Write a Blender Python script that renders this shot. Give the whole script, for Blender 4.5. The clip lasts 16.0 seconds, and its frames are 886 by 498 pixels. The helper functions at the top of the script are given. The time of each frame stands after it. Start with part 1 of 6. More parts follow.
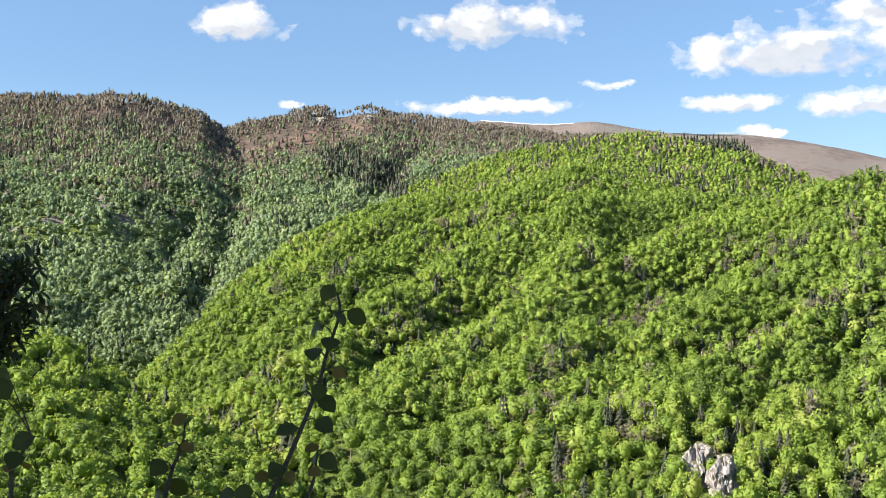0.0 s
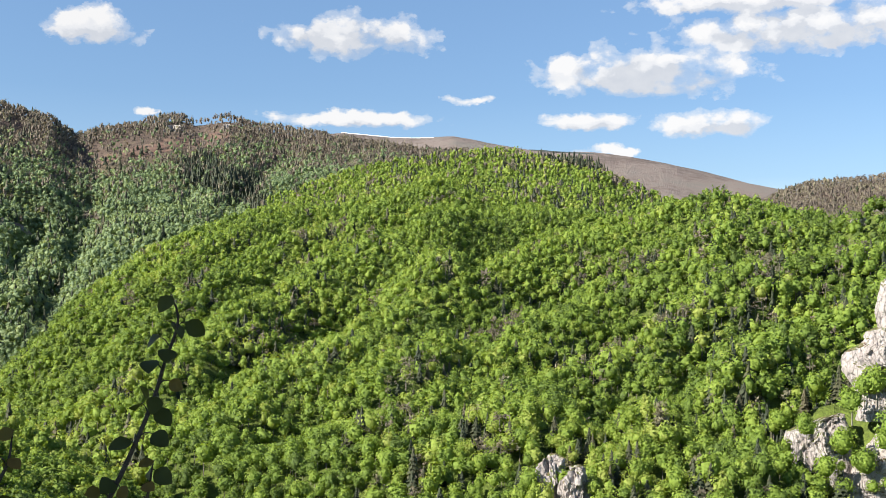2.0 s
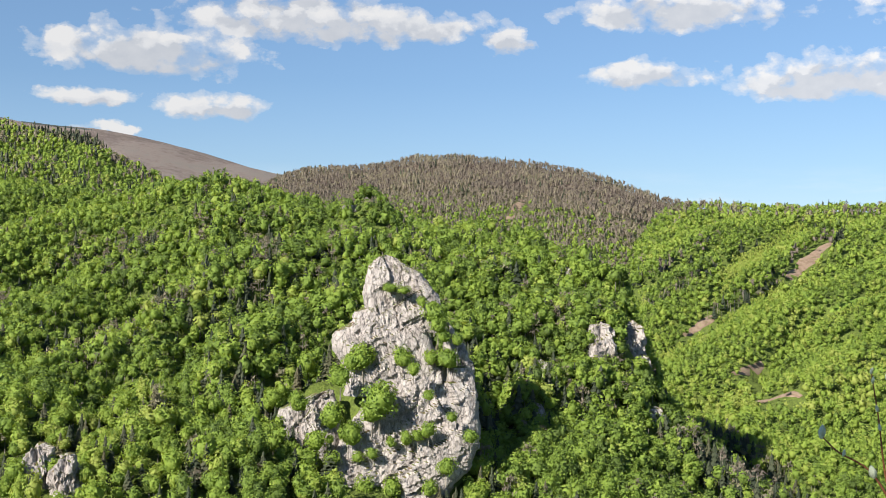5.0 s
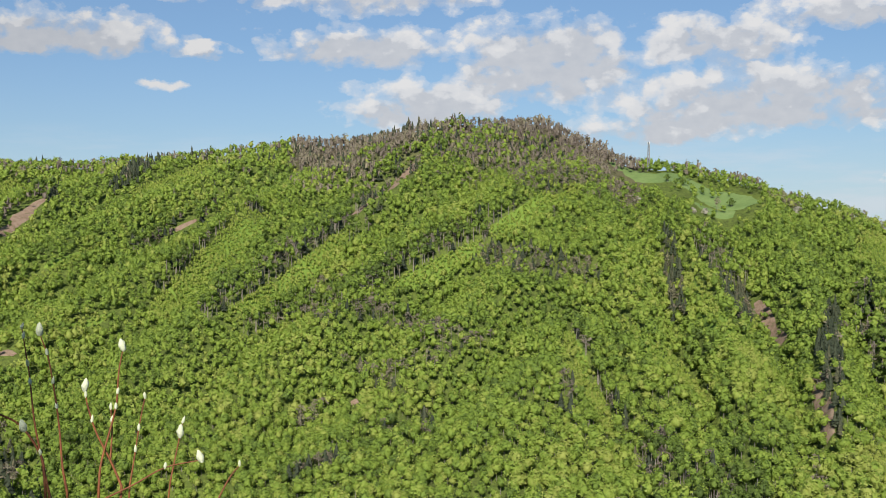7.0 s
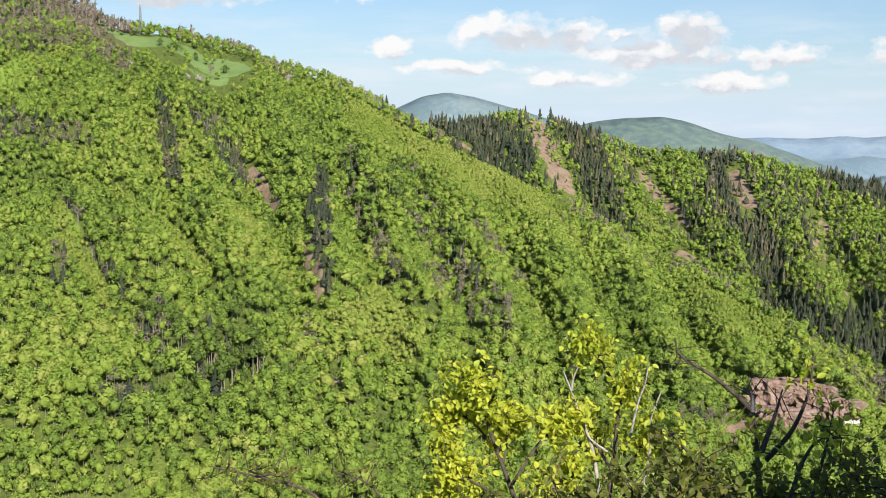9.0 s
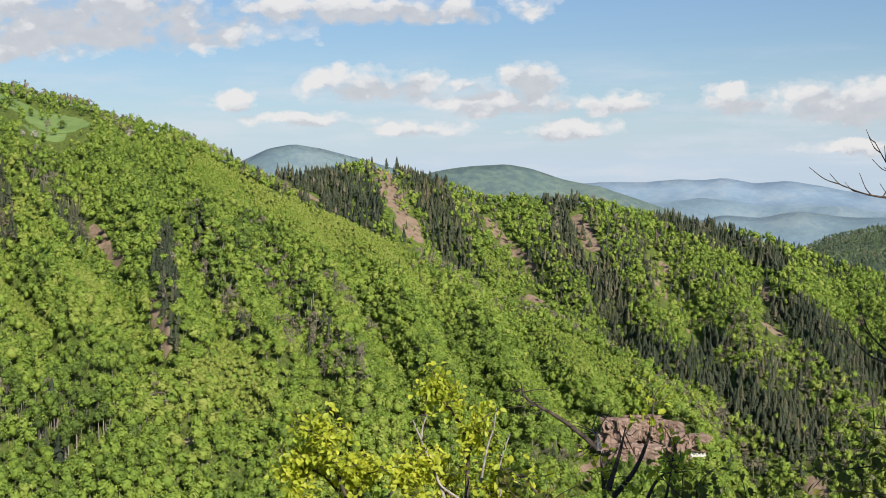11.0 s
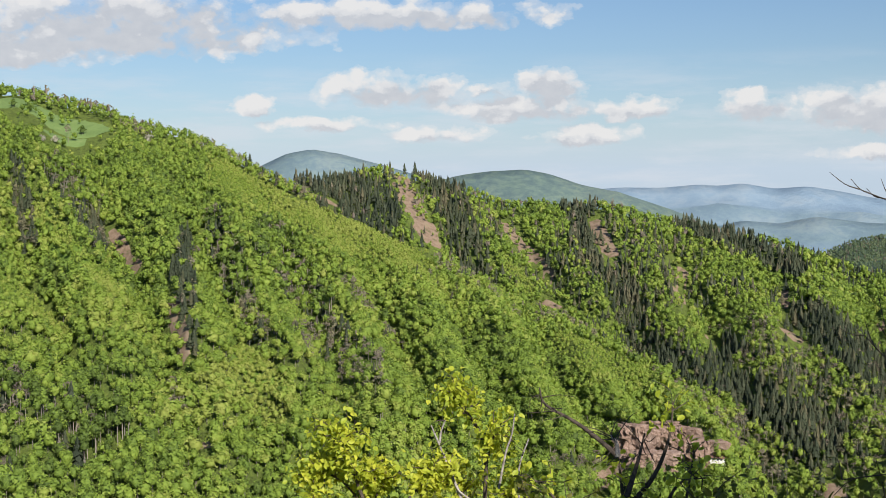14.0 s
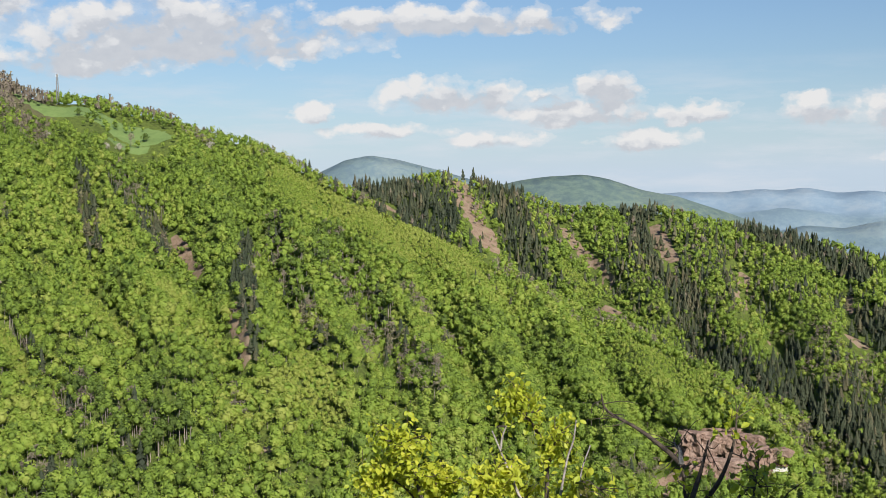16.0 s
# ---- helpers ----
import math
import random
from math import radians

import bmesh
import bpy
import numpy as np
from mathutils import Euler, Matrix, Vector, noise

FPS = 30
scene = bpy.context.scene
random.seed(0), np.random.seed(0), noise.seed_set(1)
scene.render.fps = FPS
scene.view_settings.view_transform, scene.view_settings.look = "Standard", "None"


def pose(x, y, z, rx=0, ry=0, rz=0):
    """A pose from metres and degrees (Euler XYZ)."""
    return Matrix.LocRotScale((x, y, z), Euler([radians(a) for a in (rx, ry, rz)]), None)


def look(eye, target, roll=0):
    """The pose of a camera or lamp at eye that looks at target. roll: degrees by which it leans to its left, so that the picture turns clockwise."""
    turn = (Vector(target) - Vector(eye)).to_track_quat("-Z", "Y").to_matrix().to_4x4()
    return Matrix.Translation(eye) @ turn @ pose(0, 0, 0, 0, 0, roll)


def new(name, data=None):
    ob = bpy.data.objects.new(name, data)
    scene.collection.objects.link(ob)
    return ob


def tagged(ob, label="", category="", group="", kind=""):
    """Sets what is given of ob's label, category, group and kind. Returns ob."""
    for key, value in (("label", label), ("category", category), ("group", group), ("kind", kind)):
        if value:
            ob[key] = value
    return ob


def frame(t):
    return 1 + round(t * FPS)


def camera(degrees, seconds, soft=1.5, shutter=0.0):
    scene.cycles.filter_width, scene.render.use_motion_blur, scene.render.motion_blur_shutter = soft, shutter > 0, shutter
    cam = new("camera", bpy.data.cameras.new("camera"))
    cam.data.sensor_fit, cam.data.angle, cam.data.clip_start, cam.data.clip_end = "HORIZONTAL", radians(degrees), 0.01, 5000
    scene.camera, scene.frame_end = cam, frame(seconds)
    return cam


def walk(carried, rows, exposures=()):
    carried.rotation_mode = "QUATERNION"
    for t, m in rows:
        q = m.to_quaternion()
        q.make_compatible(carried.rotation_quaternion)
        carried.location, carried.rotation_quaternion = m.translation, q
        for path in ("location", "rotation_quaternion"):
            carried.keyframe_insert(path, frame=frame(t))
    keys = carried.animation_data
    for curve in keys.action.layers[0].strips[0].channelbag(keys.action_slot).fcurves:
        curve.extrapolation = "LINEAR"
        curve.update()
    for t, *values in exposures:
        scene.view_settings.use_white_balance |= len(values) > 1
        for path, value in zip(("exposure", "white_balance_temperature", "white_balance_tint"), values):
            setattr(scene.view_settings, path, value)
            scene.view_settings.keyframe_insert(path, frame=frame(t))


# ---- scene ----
# ---------------------------------------------------------------- camera
cam = camera(41.6, 16.0, soft=0.5)
EYE = 1.6
# seconds, yaw, pitch, roll, and the small drift of the camera in metres
ROWS = [
    (0.0, 0.0, 1.6, 0.0, -0.000, 0.000, 0.0),
    (0.5, -0.54, 1.58, -0.09, 0.002, -0.000, 0.0),
    (1.0, -1.67, 1.64, -0.22, 0.007, -0.000, 0.0),
    (1.5, -3.68, 1.90, -0.35, 0.016, -0.001, 0.0),
    (2.0, -6.95, 2.25, -0.51, 0.030, -0.002, 0.0),
    (2.5, -10.71, 2.32, -0.55, 0.046, -0.004, 0.0),
    (3.0, -14.18, 2.37, -0.58, 0.061, -0.008, 0.0),
    (3.2, -15.45, 2.36, -0.59, 0.067, -0.009, 0.0),
    (5.3, -35.85, 1.46, -0.71, 0.146, -0.047, 0.0),
    (5.5, -39.42, 1.35, -0.66, 0.159, -0.057, 0.0),
    (6.0, -48.51, 0.84, -0.43, 0.187, -0.084, 0.0),
    (6.5, -58.20, 0.21, -0.34, 0.212, -0.118, 0.0),
    (7.0, -68.40, -0.27, -0.07, 0.232, -0.158, 0.0),
    (7.5, -78.51, -0.82, 0.14, 0.245, -0.200, 0.0),
    (8.0, -85.78, -2.06, 0.01, 0.249, -0.232, 0.0),
    (8.5, -89.70, -4.99, -0.41, 0.250, -0.249, 0.0),
    (9.0, -92.77, -6.62, -0.72, 0.250, -0.262, 0.0),
    (9.5, -94.89, -5.40, -0.27, 0.249, -0.271, 0.0),
    (10.0, -96.47, -4.69, 0.05, 0.248, -0.278, 0.0),
    (10.2, -97.06, -4.53, 0.12, 0.248, -0.281, 0.0),
    (12.3, -103.95, -4.05, 0.79, 0.243, -0.310, 0.0),
    (12.5, -103.91, -4.02, 0.78, 0.243, -0.310, 0.0),
    (13.0, -102.85, -3.89, 0.69, 0.244, -0.306, 0.0),
    (13.5, -101.04, -3.82, 0.54, 0.245, -0.298, 0.0),
    (14.0, -99.38, -3.89, 0.42, 0.247, -0.291, 0.0),
    (14.5, -98.34, -3.92, 0.39, 0.247, -0.286, 0.0),
    (15.0, -97.56, -3.87, 0.44, 0.248, -0.283, 0.0),
    (15.5, -96.91, -3.73, 0.56, 0.248, -0.280, 0.0),
    (16.0, -96.52, -3.59, 0.69, 0.248, -0.278, 0.0),
]
walk(cam, [(t, pose(x, y, EYE + z, 90 + pitch, roll, yaw)) for t, yaw, pitch, roll, x, y, z in ROWS],
     [(0.0, 1.58), (3.0, 1.24), (5.5, 1.02), (7.0, 0.64), (8.0, 0.62), (8.5, 0.68), (9.0, 0.98), (9.5, 0.88), (10.0, 0.75), (12.5, 0.71), (16.0, 0.72)])

# ---------------------------------------------------------------- light
SUN_BEARING, SUN_HEIGHT = -105.0, 33.0          # degrees clockwise from the y axis, and above the horizon


def toward(bearing, height):
    """The unit vector towards a bearing (clockwise from +y) and an elevation, in degrees."""
    b, h = radians(bearing), radians(height)
    return Vector((math.cos(h) * math.sin(b), math.cos(h) * math.cos(b), math.sin(h)))


sun = new("sun", bpy.data.lights.new("sun", "SUN"))
sun.data.energy, sun.data.angle, sun.data.color = 4.9, radians(0.53), (1.0, 0.94, 0.84)
sun.matrix_world = look((0, 0, 0), -toward(SUN_BEARING, SUN_HEIGHT))

# clouds: bearing, elevation, half width and half height in degrees
CLOUDS_A = [(-10.2, 12.27, 2.4, 0.92), (2.3, 12.45, 3.9, 1.17), (16.7, 10.66, 5.1, 1.33), (14.2, 8.54, 2.5, 0.47),
            (19.7, 8.17, 2.8, 0.67), (8.1, 9.48, 1.2, 0.25), (2.7, 8.47, 4.3, 0.44), (-7.5, 8.54, 0.6, 0.25),
            (15.1, 7.07, 1.7, 0.31), (25.3, 12.38, 8.1, 1.11), (21.7, 13.85, 6.9, 0.61), (34.2, 11.68, 1.3, 0.76),
            (40.9, 10.07, 2.6, 0.78), (50.2, 9.66, 5.7, 1.25), (56.7, 9.16, 1.7, 0.47), (42.5, 13.03, 5.6, 1.06)]
CLOUDS_B = [(58.5, 13.3, 7.2, 2.3), (54.8, 7.51, 1.2, 0.30), (65.0, 12.9, 8.0, 2.2), (64.4, 9.49, 5.0, 1.20),
            (67.4, 6.66, 4.3, 1.40), (73.3, 8.82, 5.5, 2.50), (81.6, 9.55, 4.0, 1.40), (84.2, 6.83, 9.0, 1.84),
            (87.5, 10.8, 4.3, 1.00), (78.4, 5.5, 5.0, 0.83), (96.3, 7.41, 9.4, 0.80), (97.1, 3.8, 3.8, 0.98),
            (101.5, 3.85, 1.4, 0.43), (104.5, 4.05, 1.6, 1.01), (103.6, 2.92, 4.3, 0.73), (108.5, 2.84, 2.2, 0.61)]
CLOUDS_C = [(114.3, 2.81, 2.2, 0.83), (119.7, 2.59, 4.3, 1.22), (90.3, 3.12, 1.0, 0.51), (93.7, 2.17, 3.0, 0.40),
            (106, 1.51, 2.9, 0.51), (98.9, 1.61, 2.5, 0.51), (119.5, 0.62, 2.2, 0.47),
            (-30, 14, 5.0, 1.20), (140, 6, 8.0, 1.50), (-60, 16, 7.0, 1.50), (170, 12, 9.0, 2.00)]


class Graph:
    """A short way to write node trees."""

    def __init__(self, tree):
        self.tree = tree
        tree.nodes.clear()

    def node(self, kind, ins=(), **props):
        n = self.tree.nodes.new(kind)
        for k, v in props.items():
            setattr(n, k, v)
        for k, v in dict(ins).items():
            sock = n.inputs[k]
            if hasattr(v, "is_output"):
                self.tree.links.new(v, sock)
            else:
                sock.default_value = v
        return n

    def math(self, op, a, b=0.0, c=0.0, clamp=False):
        return self.node("ShaderNodeMath", {0: a, 1: b, 2: c}, operation=op, use_clamp=clamp).outputs[0]

    def vmath(self, op, a, b=(0, 0, 0), c=(0, 0, 0)):
        n = self.node("ShaderNodeVectorMath", {0: a, 1: b, 2: c}, operation=op)
        return n.outputs["Value"] if op in ("DOT_PRODUCT", "LENGTH") else n.outputs[0]

    def noise(self, vec, scale, detail=4.0, rough=0.55, distortion=0.0):
        return self.node("ShaderNodeTexNoise", {"Vector": vec, "Scale": scale, "Detail": detail, "Roughness": rough, "Distortion": distortion}).outputs["Fac"]

    def ramp(self, fac, stops, smooth=False):
        n = self.node("ShaderNodeValToRGB", {"Fac": fac})
        r = n.color_ramp
        r.interpolation = "EASE" if smooth else "LINEAR"
        while len(r.elements) < len(stops):
            r.elements.new(0.5)
        for e, (p, c) in zip(r.elements, stops):
            e.position, e.color = p, (c, c, c, 1) if isinstance(c, (int, float)) else (*c, 1)
        return n.outputs["Color"]

    def mix(self, fac, a, b, blend="MIX"):
        n = self.node("ShaderNodeMix", data_type="RGBA", blend_type=blend)
        for k, v in ((0, fac), (6, a), (7, b)):
            if hasattr(v, "is_output"):
                self.tree.links.new(v, n.inputs[k])
            else:
                n.inputs[k].default_value = v if k == 0 else (*v, 1)
        return n.outputs[2]


def make_world():
    world = bpy.data.worlds.new("sky")
    scene.world = world
    world.use_nodes = True
    g = Graph(world.node_tree)
    sky = g.node("ShaderNodeTexSky", sky_type="NISHITA", sun_disc=False, sun_elevation=radians(SUN_HEIGHT),
                 sun_rotation=radians(SUN_BEARING), altitude=700.0, air_density=1.0, dust_density=0.15, ozone_density=2.0)
    xyz = g.node("ShaderNodeSeparateXYZ", {0: g.node("ShaderNodeTexCoord").outputs["Generated"]})
    deg = 180 / math.pi
    az = g.math("MULTIPLY", g.math("ARCTAN2", xyz.outputs[0], xyz.outputs[1]), deg)
    el = g.math("MULTIPLY", g.math("ARCSINE", xyz.outputs[2]), deg)
    place = g.node("ShaderNodeCombineXYZ", {0: az, 1: el, 2: 0.0}).outputs[0]
    flat = g.vmath("MULTIPLY", place, (0.72, 1.0, 1.0))
    warp = g.node("ShaderNodeTexNoise", {"Vector": flat, "Scale": 1.1, "Detail": 5.0, "Roughness": 0.6})
    moved = g.vmath("MULTIPLY_ADD", g.vmath("SUBTRACT", warp.outputs["Color"], (0.5, 0.5, 0.5)), (2.2, 1.0, 0.0), place)

    def cover(at):
        least = 9.0
        for a, e, w, h in CLOUDS_A + CLOUDS_B + CLOUDS_C:
            q = g.vmath("MULTIPLY_ADD", at, (1 / w, 1 / h, 0), (-a / w, -e / h, 0))
            q = g.vmath("MAXIMUM", q, g.vmath("MULTIPLY", q, (-1.0, -1.25, 0.0)))
            least = g.math("MINIMUM", least, g.vmath("DOT_PRODUCT", q, q))
        return g.math("SUBTRACT", 1.30, least)

    puff = g.math("SUBTRACT", g.noise(flat, 0.62, 9.0, 0.58), 0.5)
    curl = g.vmath("MULTIPLY_ADD", g.vmath("SUBTRACT", warp.outputs["Color"], (0.5, 0.5, 0.5)), (1.1, 1.1, 0.0), flat)
    knob = [g.node("ShaderNodeTexVoronoi", {"Vector": curl, "Scale": k, "Smoothness": 0.35}, feature="SMOOTH_F1").outputs["Distance"] for k in (0.9, 2.1)]
    billow = g.math("SUBTRACT", 0.62, g.math("MULTIPLY_ADD", knob[1], 0.5, g.math("MULTIPLY", knob[0], 0.8)))
    body = g.math("ADD", g.math("MULTIPLY_ADD", puff, 3.6, cover(moved)), g.math("MULTIPLY", billow, 1.3))
    mask = g.ramp(body, [(0.0, 0.0), (0.34, 0.32), (0.95, 1.0)], smooth=True)
    grain = g.math("SUBTRACT", g.noise(flat, 1.3, 6.0, 0.55), 0.5)
    above = g.math("MULTIPLY_ADD", billow, -1.1, g.math("MULTIPLY_ADD", grain, 1.6, cover(g.vmath("ADD", moved, (-0.30, 0.50, 0.0)))))
    shade = g.ramp(above, [(0.15, (1.0, 0.99, 0.975)), (0.6, (0.86, 0.875, 0.90)), (1.0, (0.60, 0.64, 0.71))], smooth=True)
    lit = g.mix(g.math("MULTIPLY", g.noise(flat, 1.6, 6.0, 0.55), 0.55), shade, (1.0, 0.99, 0.98))
    side = g.ramp(g.math("MULTIPLY_ADD", az, 1 / 360, 0.5), [(0.45, 0.74), (0.60, 0.80), (0.68, 1.0)])
    height = g.math("MULTIPLY", el, 1 / 30)
    dim = g.ramp(height, [(0.0, (0.56, 0.60, 0.66)), (0.25, (0.72, 0.75, 0.80)), (0.6, (0.95, 0.95, 0.95))])
    blue = g.vmath("MULTIPLY", g.vmath("MULTIPLY", sky.outputs[0], dim), (0.060, 0.065, 0.069))
    blue = g.mix(g.ramp(height, [(0.0, 0.80), (0.07, 0.45), (0.18, 0.10), (0.32, 0.0)]), blue, (0.335, 0.41, 0.51))
    thin = g.ramp(g.noise(g.vmath("MULTIPLY", place, (0.16, 0.9, 1.0)), 0.9, 7.0, 0.6), [(0.42, 0.0), (0.68, 1.0)], smooth=True)
    low = g.ramp(height, [(0.0, 0.55), (0.11, 0.50), (0.19, 0.0)])
    blue = g.mix(g.math("MULTIPLY", thin, low), blue, (0.42, 0.445, 0.485))
    col = g.mix(g.math("MULTIPLY", mask, 0.95), blue, g.vmath("MULTIPLY", g.vmath("MULTIPLY", lit, side), (0.50, 0.50, 0.505)))
    back = g.node("ShaderNodeBackground", {"Color": col, "Strength": 1.0})
    g.node("ShaderNodeOutputWorld", {"Surface": back.outputs[0]})


make_world()

# ---------------------------------------------------------------- materials


def material(name):
    m = bpy.data.materials.new(name)
    m.use_nodes = True
    return m, Graph(m.node_tree)


def leaf_material(name, stops, translucent=0.35, rough=0.6, relief=0.0):
    """Foliage: the tint of each tree, patches of the stand, and light through the leaves."""
    m, g = material(name)
    tint = g.node("ShaderNodeAttribute", attribute_name="tint").outputs["Fac"]
    at = g.node("ShaderNodeTexCoord").outputs["Object"]
    patch = g.noise(at, 0.012, 3.0)
    fine = g.noise(at, 1.15 if relief else 0.85, 3.0, 0.7)
    lone = g.math("MULTIPLY_ADD", g.node("ShaderNodeObjectInfo").outputs["Random"], 0.16, -0.08)
    fac = g.math("ADD", g.math("MULTIPLY_ADD", patch, 0.5, -0.25), g.math("MULTIPLY_ADD", g.math("SUBTRACT", fine, 0.5), 0.95 if relief else 0.2, lone))
    col = g.ramp(g.math("ADD", tint, fac, clamp=True), stops)
    diff = g.node("ShaderNodeBsdfPrincipled", {"Base Color": col, "Roughness": rough, "Specular IOR Level": 0.25})
    thin = g.node("ShaderNodeBsdfTranslucent", {"Color": g.mix(1.0, col, (1.25, 1.15, 0.6), "MULTIPLY")})
    if relief:
        b = g.node("ShaderNodeBump", {"Strength": 1.0, "Distance": relief, "Height": fine})
        g.tree.links.new(b.outputs[0], diff.inputs["Normal"])
    mix = g.node("ShaderNodeMixShader", {0: translucent, 1: diff.outputs[0], 2: thin.outputs[0]})
    g.node("ShaderNodeOutputMaterial", {0: mix.outputs[0]})
    return m


def rough_material(name, stops, scale, detail=6.0, rough=0.9, bump=0.4, bump_dist=0.3, stretch=(1, 1, 1), spec=0.2):
    m, g = material(name)
    at = g.vmath("MULTIPLY", g.node("ShaderNodeTexCoord").outputs["Object"], stretch)
    big, small = g.noise(at, scale, detail), g.noise(at, scale * 7.3, 4.0)
    fac = g.math("MULTIPLY_ADD", g.math("SUBTRACT", small, 0.5), 0.6, big)
    b = g.node("ShaderNodeBump", {"Strength": bump, "Distance": bump_dist, "Height": fac})
    p = g.node("ShaderNodeBsdfPrincipled", {"Base Color": g.ramp(fac, stops), "Roughness": rough, "Normal": b.outputs[0], "Specular IOR Level": spec})
    g.node("ShaderNodeOutputMaterial", {0: p.outputs[0]})
    return m


BEECH = leaf_material("beech_leaves", [(0.0, (0.092, 0.138, 0.032)), (0.35, (0.178, 0.264, 0.046)), (0.7, (0.246, 0.338, 0.054)), (1.0, (0.32, 0.365, 0.088))], 0.39, 0.6, 0.5)
SPRUCE = leaf_material("spruce_needles", [(0.0, (0.024, 0.034, 0.020)), (0.6, (0.048, 0.060, 0.032)), (1.0, (0.11, 0.098, 0.055))], 0.1, 0.6, 0.7)
BARE = leaf_material("leafless_twigs", [(0.0, (0.125, 0.102, 0.086)), (0.5, (0.195, 0.164, 0.130)), (1.0, (0.235, 0.222, 0.135))], 0.2, 0.7, 0.5)
# next two leaf colours are made bluer to paint in haze over far woods
HAZED_WOOD = leaf_material("hazed_distant_wood", [(0.0, (0.080, 0.118, 0.068)), (0.5, (0.125, 0.175, 0.096)), (1.0, (0.19, 0.235, 0.125))], 0.35, 0.6, 0.5)
HAZED_SLOPE = leaf_material("hazed_hillside_wood", [(0.0, (0.118, 0.170, 0.098)), (0.5, (0.200, 0.275, 0.138)), (1.0, (0.28, 0.345, 0.16))], 0.35, 0.6, 0.5)
YOUNG = leaf_material("young_leaves", [(0.0, (0.17, 0.25, 0.03)), (0.5, (0.36, 0.43, 0.045)), (1.0, (0.56, 0.57, 0.07))], 0.5, 0.45)
# next two leaf colours are darkened: shade near the lookout put into the colour
SHADED = leaf_material("shade_darkened_leaves", [(0.0, (0.075, 0.095, 0.022)), (0.6, (0.130, 0.150, 0.030)), (1.0, (0.24, 0.18, 0.05))], 0.45, 0.5)
SHADED_SAPLING = leaf_material("shade_darkened_sapling_leaves", [(0.0, (0.040, 0.050, 0.012)), (0.6, (0.070, 0.076, 0.016)), (1.0, (0.17, 0.11, 0.03))], 0.45, 0.5)
NEEDLE = leaf_material("yew_needles", [(0.0, (0.020, 0.030, 0.012)), (0.7, (0.045, 0.055, 0.02)), (1.0, (0.12, 0.06, 0.03))], 0.1)
TWIG = rough_material("dark_twig_bark", [(0.3, (0.035, 0.028, 0.022)), (0.7, (0.09, 0.07, 0.055))], 40.0, bump=0.5, bump_dist=0.002)
DEADWOOD = rough_material("bleached_deadwood", [(0.3, (0.12, 0.105, 0.09)), (0.7, (0.34, 0.31, 0.28))], 30.0, bump=0.5, bump_dist=0.002)
SHOOT = rough_material("red_willow_bark", [(0.3, (0.11, 0.035, 0.018)), (0.7, (0.22, 0.085, 0.03))], 60.0, rough=0.5, bump=0.2, bump_dist=0.001)
CATKIN = rough_material("silver_catkin", [(0.3, (0.42, 0.46, 0.28)), (0.7, (0.66, 0.68, 0.52))], 150.0, bump=0.6, bump_dist=0.002)
SNOW = rough_material("old_snow", [(0.3, (0.66, 0.70, 0.76)), (0.7, (0.82, 0.84, 0.87))], 0.05, bump=0.3)
THICKET = rough_material("dark_plantation", [(0.3, (0.045, 0.055, 0.055)), (0.7, (0.075, 0.085, 0.08))], 0.05, bump=0.8, bump_dist=3.0)
SCREE = rough_material("red_quarry_rock", [(0.25, (0.11, 0.072, 0.055)), (0.5, (0.215, 0.145, 0.115)), (0.75, (0.31, 0.235, 0.195))], 0.18, bump=0.9, bump_dist=1.0, stretch=(1, 1, 0.5))
PLASTER = rough_material("white_plaster", [(0.3, (0.62, 0.60, 0.55)), (0.7, (0.78, 0.76, 0.72))], 0.8, bump=0.1, bump_dist=0.02)
ROOFING = rough_material("brown_roofing", [(0.3, (0.10, 0.055, 0.045)), (0.7, (0.20, 0.12, 0.095))], 1.5, bump=0.4, bump_dist=0.03)
STEEL = rough_material("galvanised_steel", [(0.3, (0.10, 0.105, 0.11)), (0.7, (0.19, 0.195, 0.20))], 2.0, rough=0.5, bump=0.1, bump_dist=0.01, spec=0.5)
BLOSSOM = leaf_material("white_blossom", [(0.0, (0.22, 0.21, 0.16)), (0.5, (0.36, 0.34, 0.29)), (1.0, (0.48, 0.46, 0.42))], 0.25)
BARK = rough_material("grey_bark", [(0.3, (0.10, 0.085, 0.07)), (0.7, (0.30, 0.27, 0.23))], 1.2, bump=0.5, bump_dist=0.02)


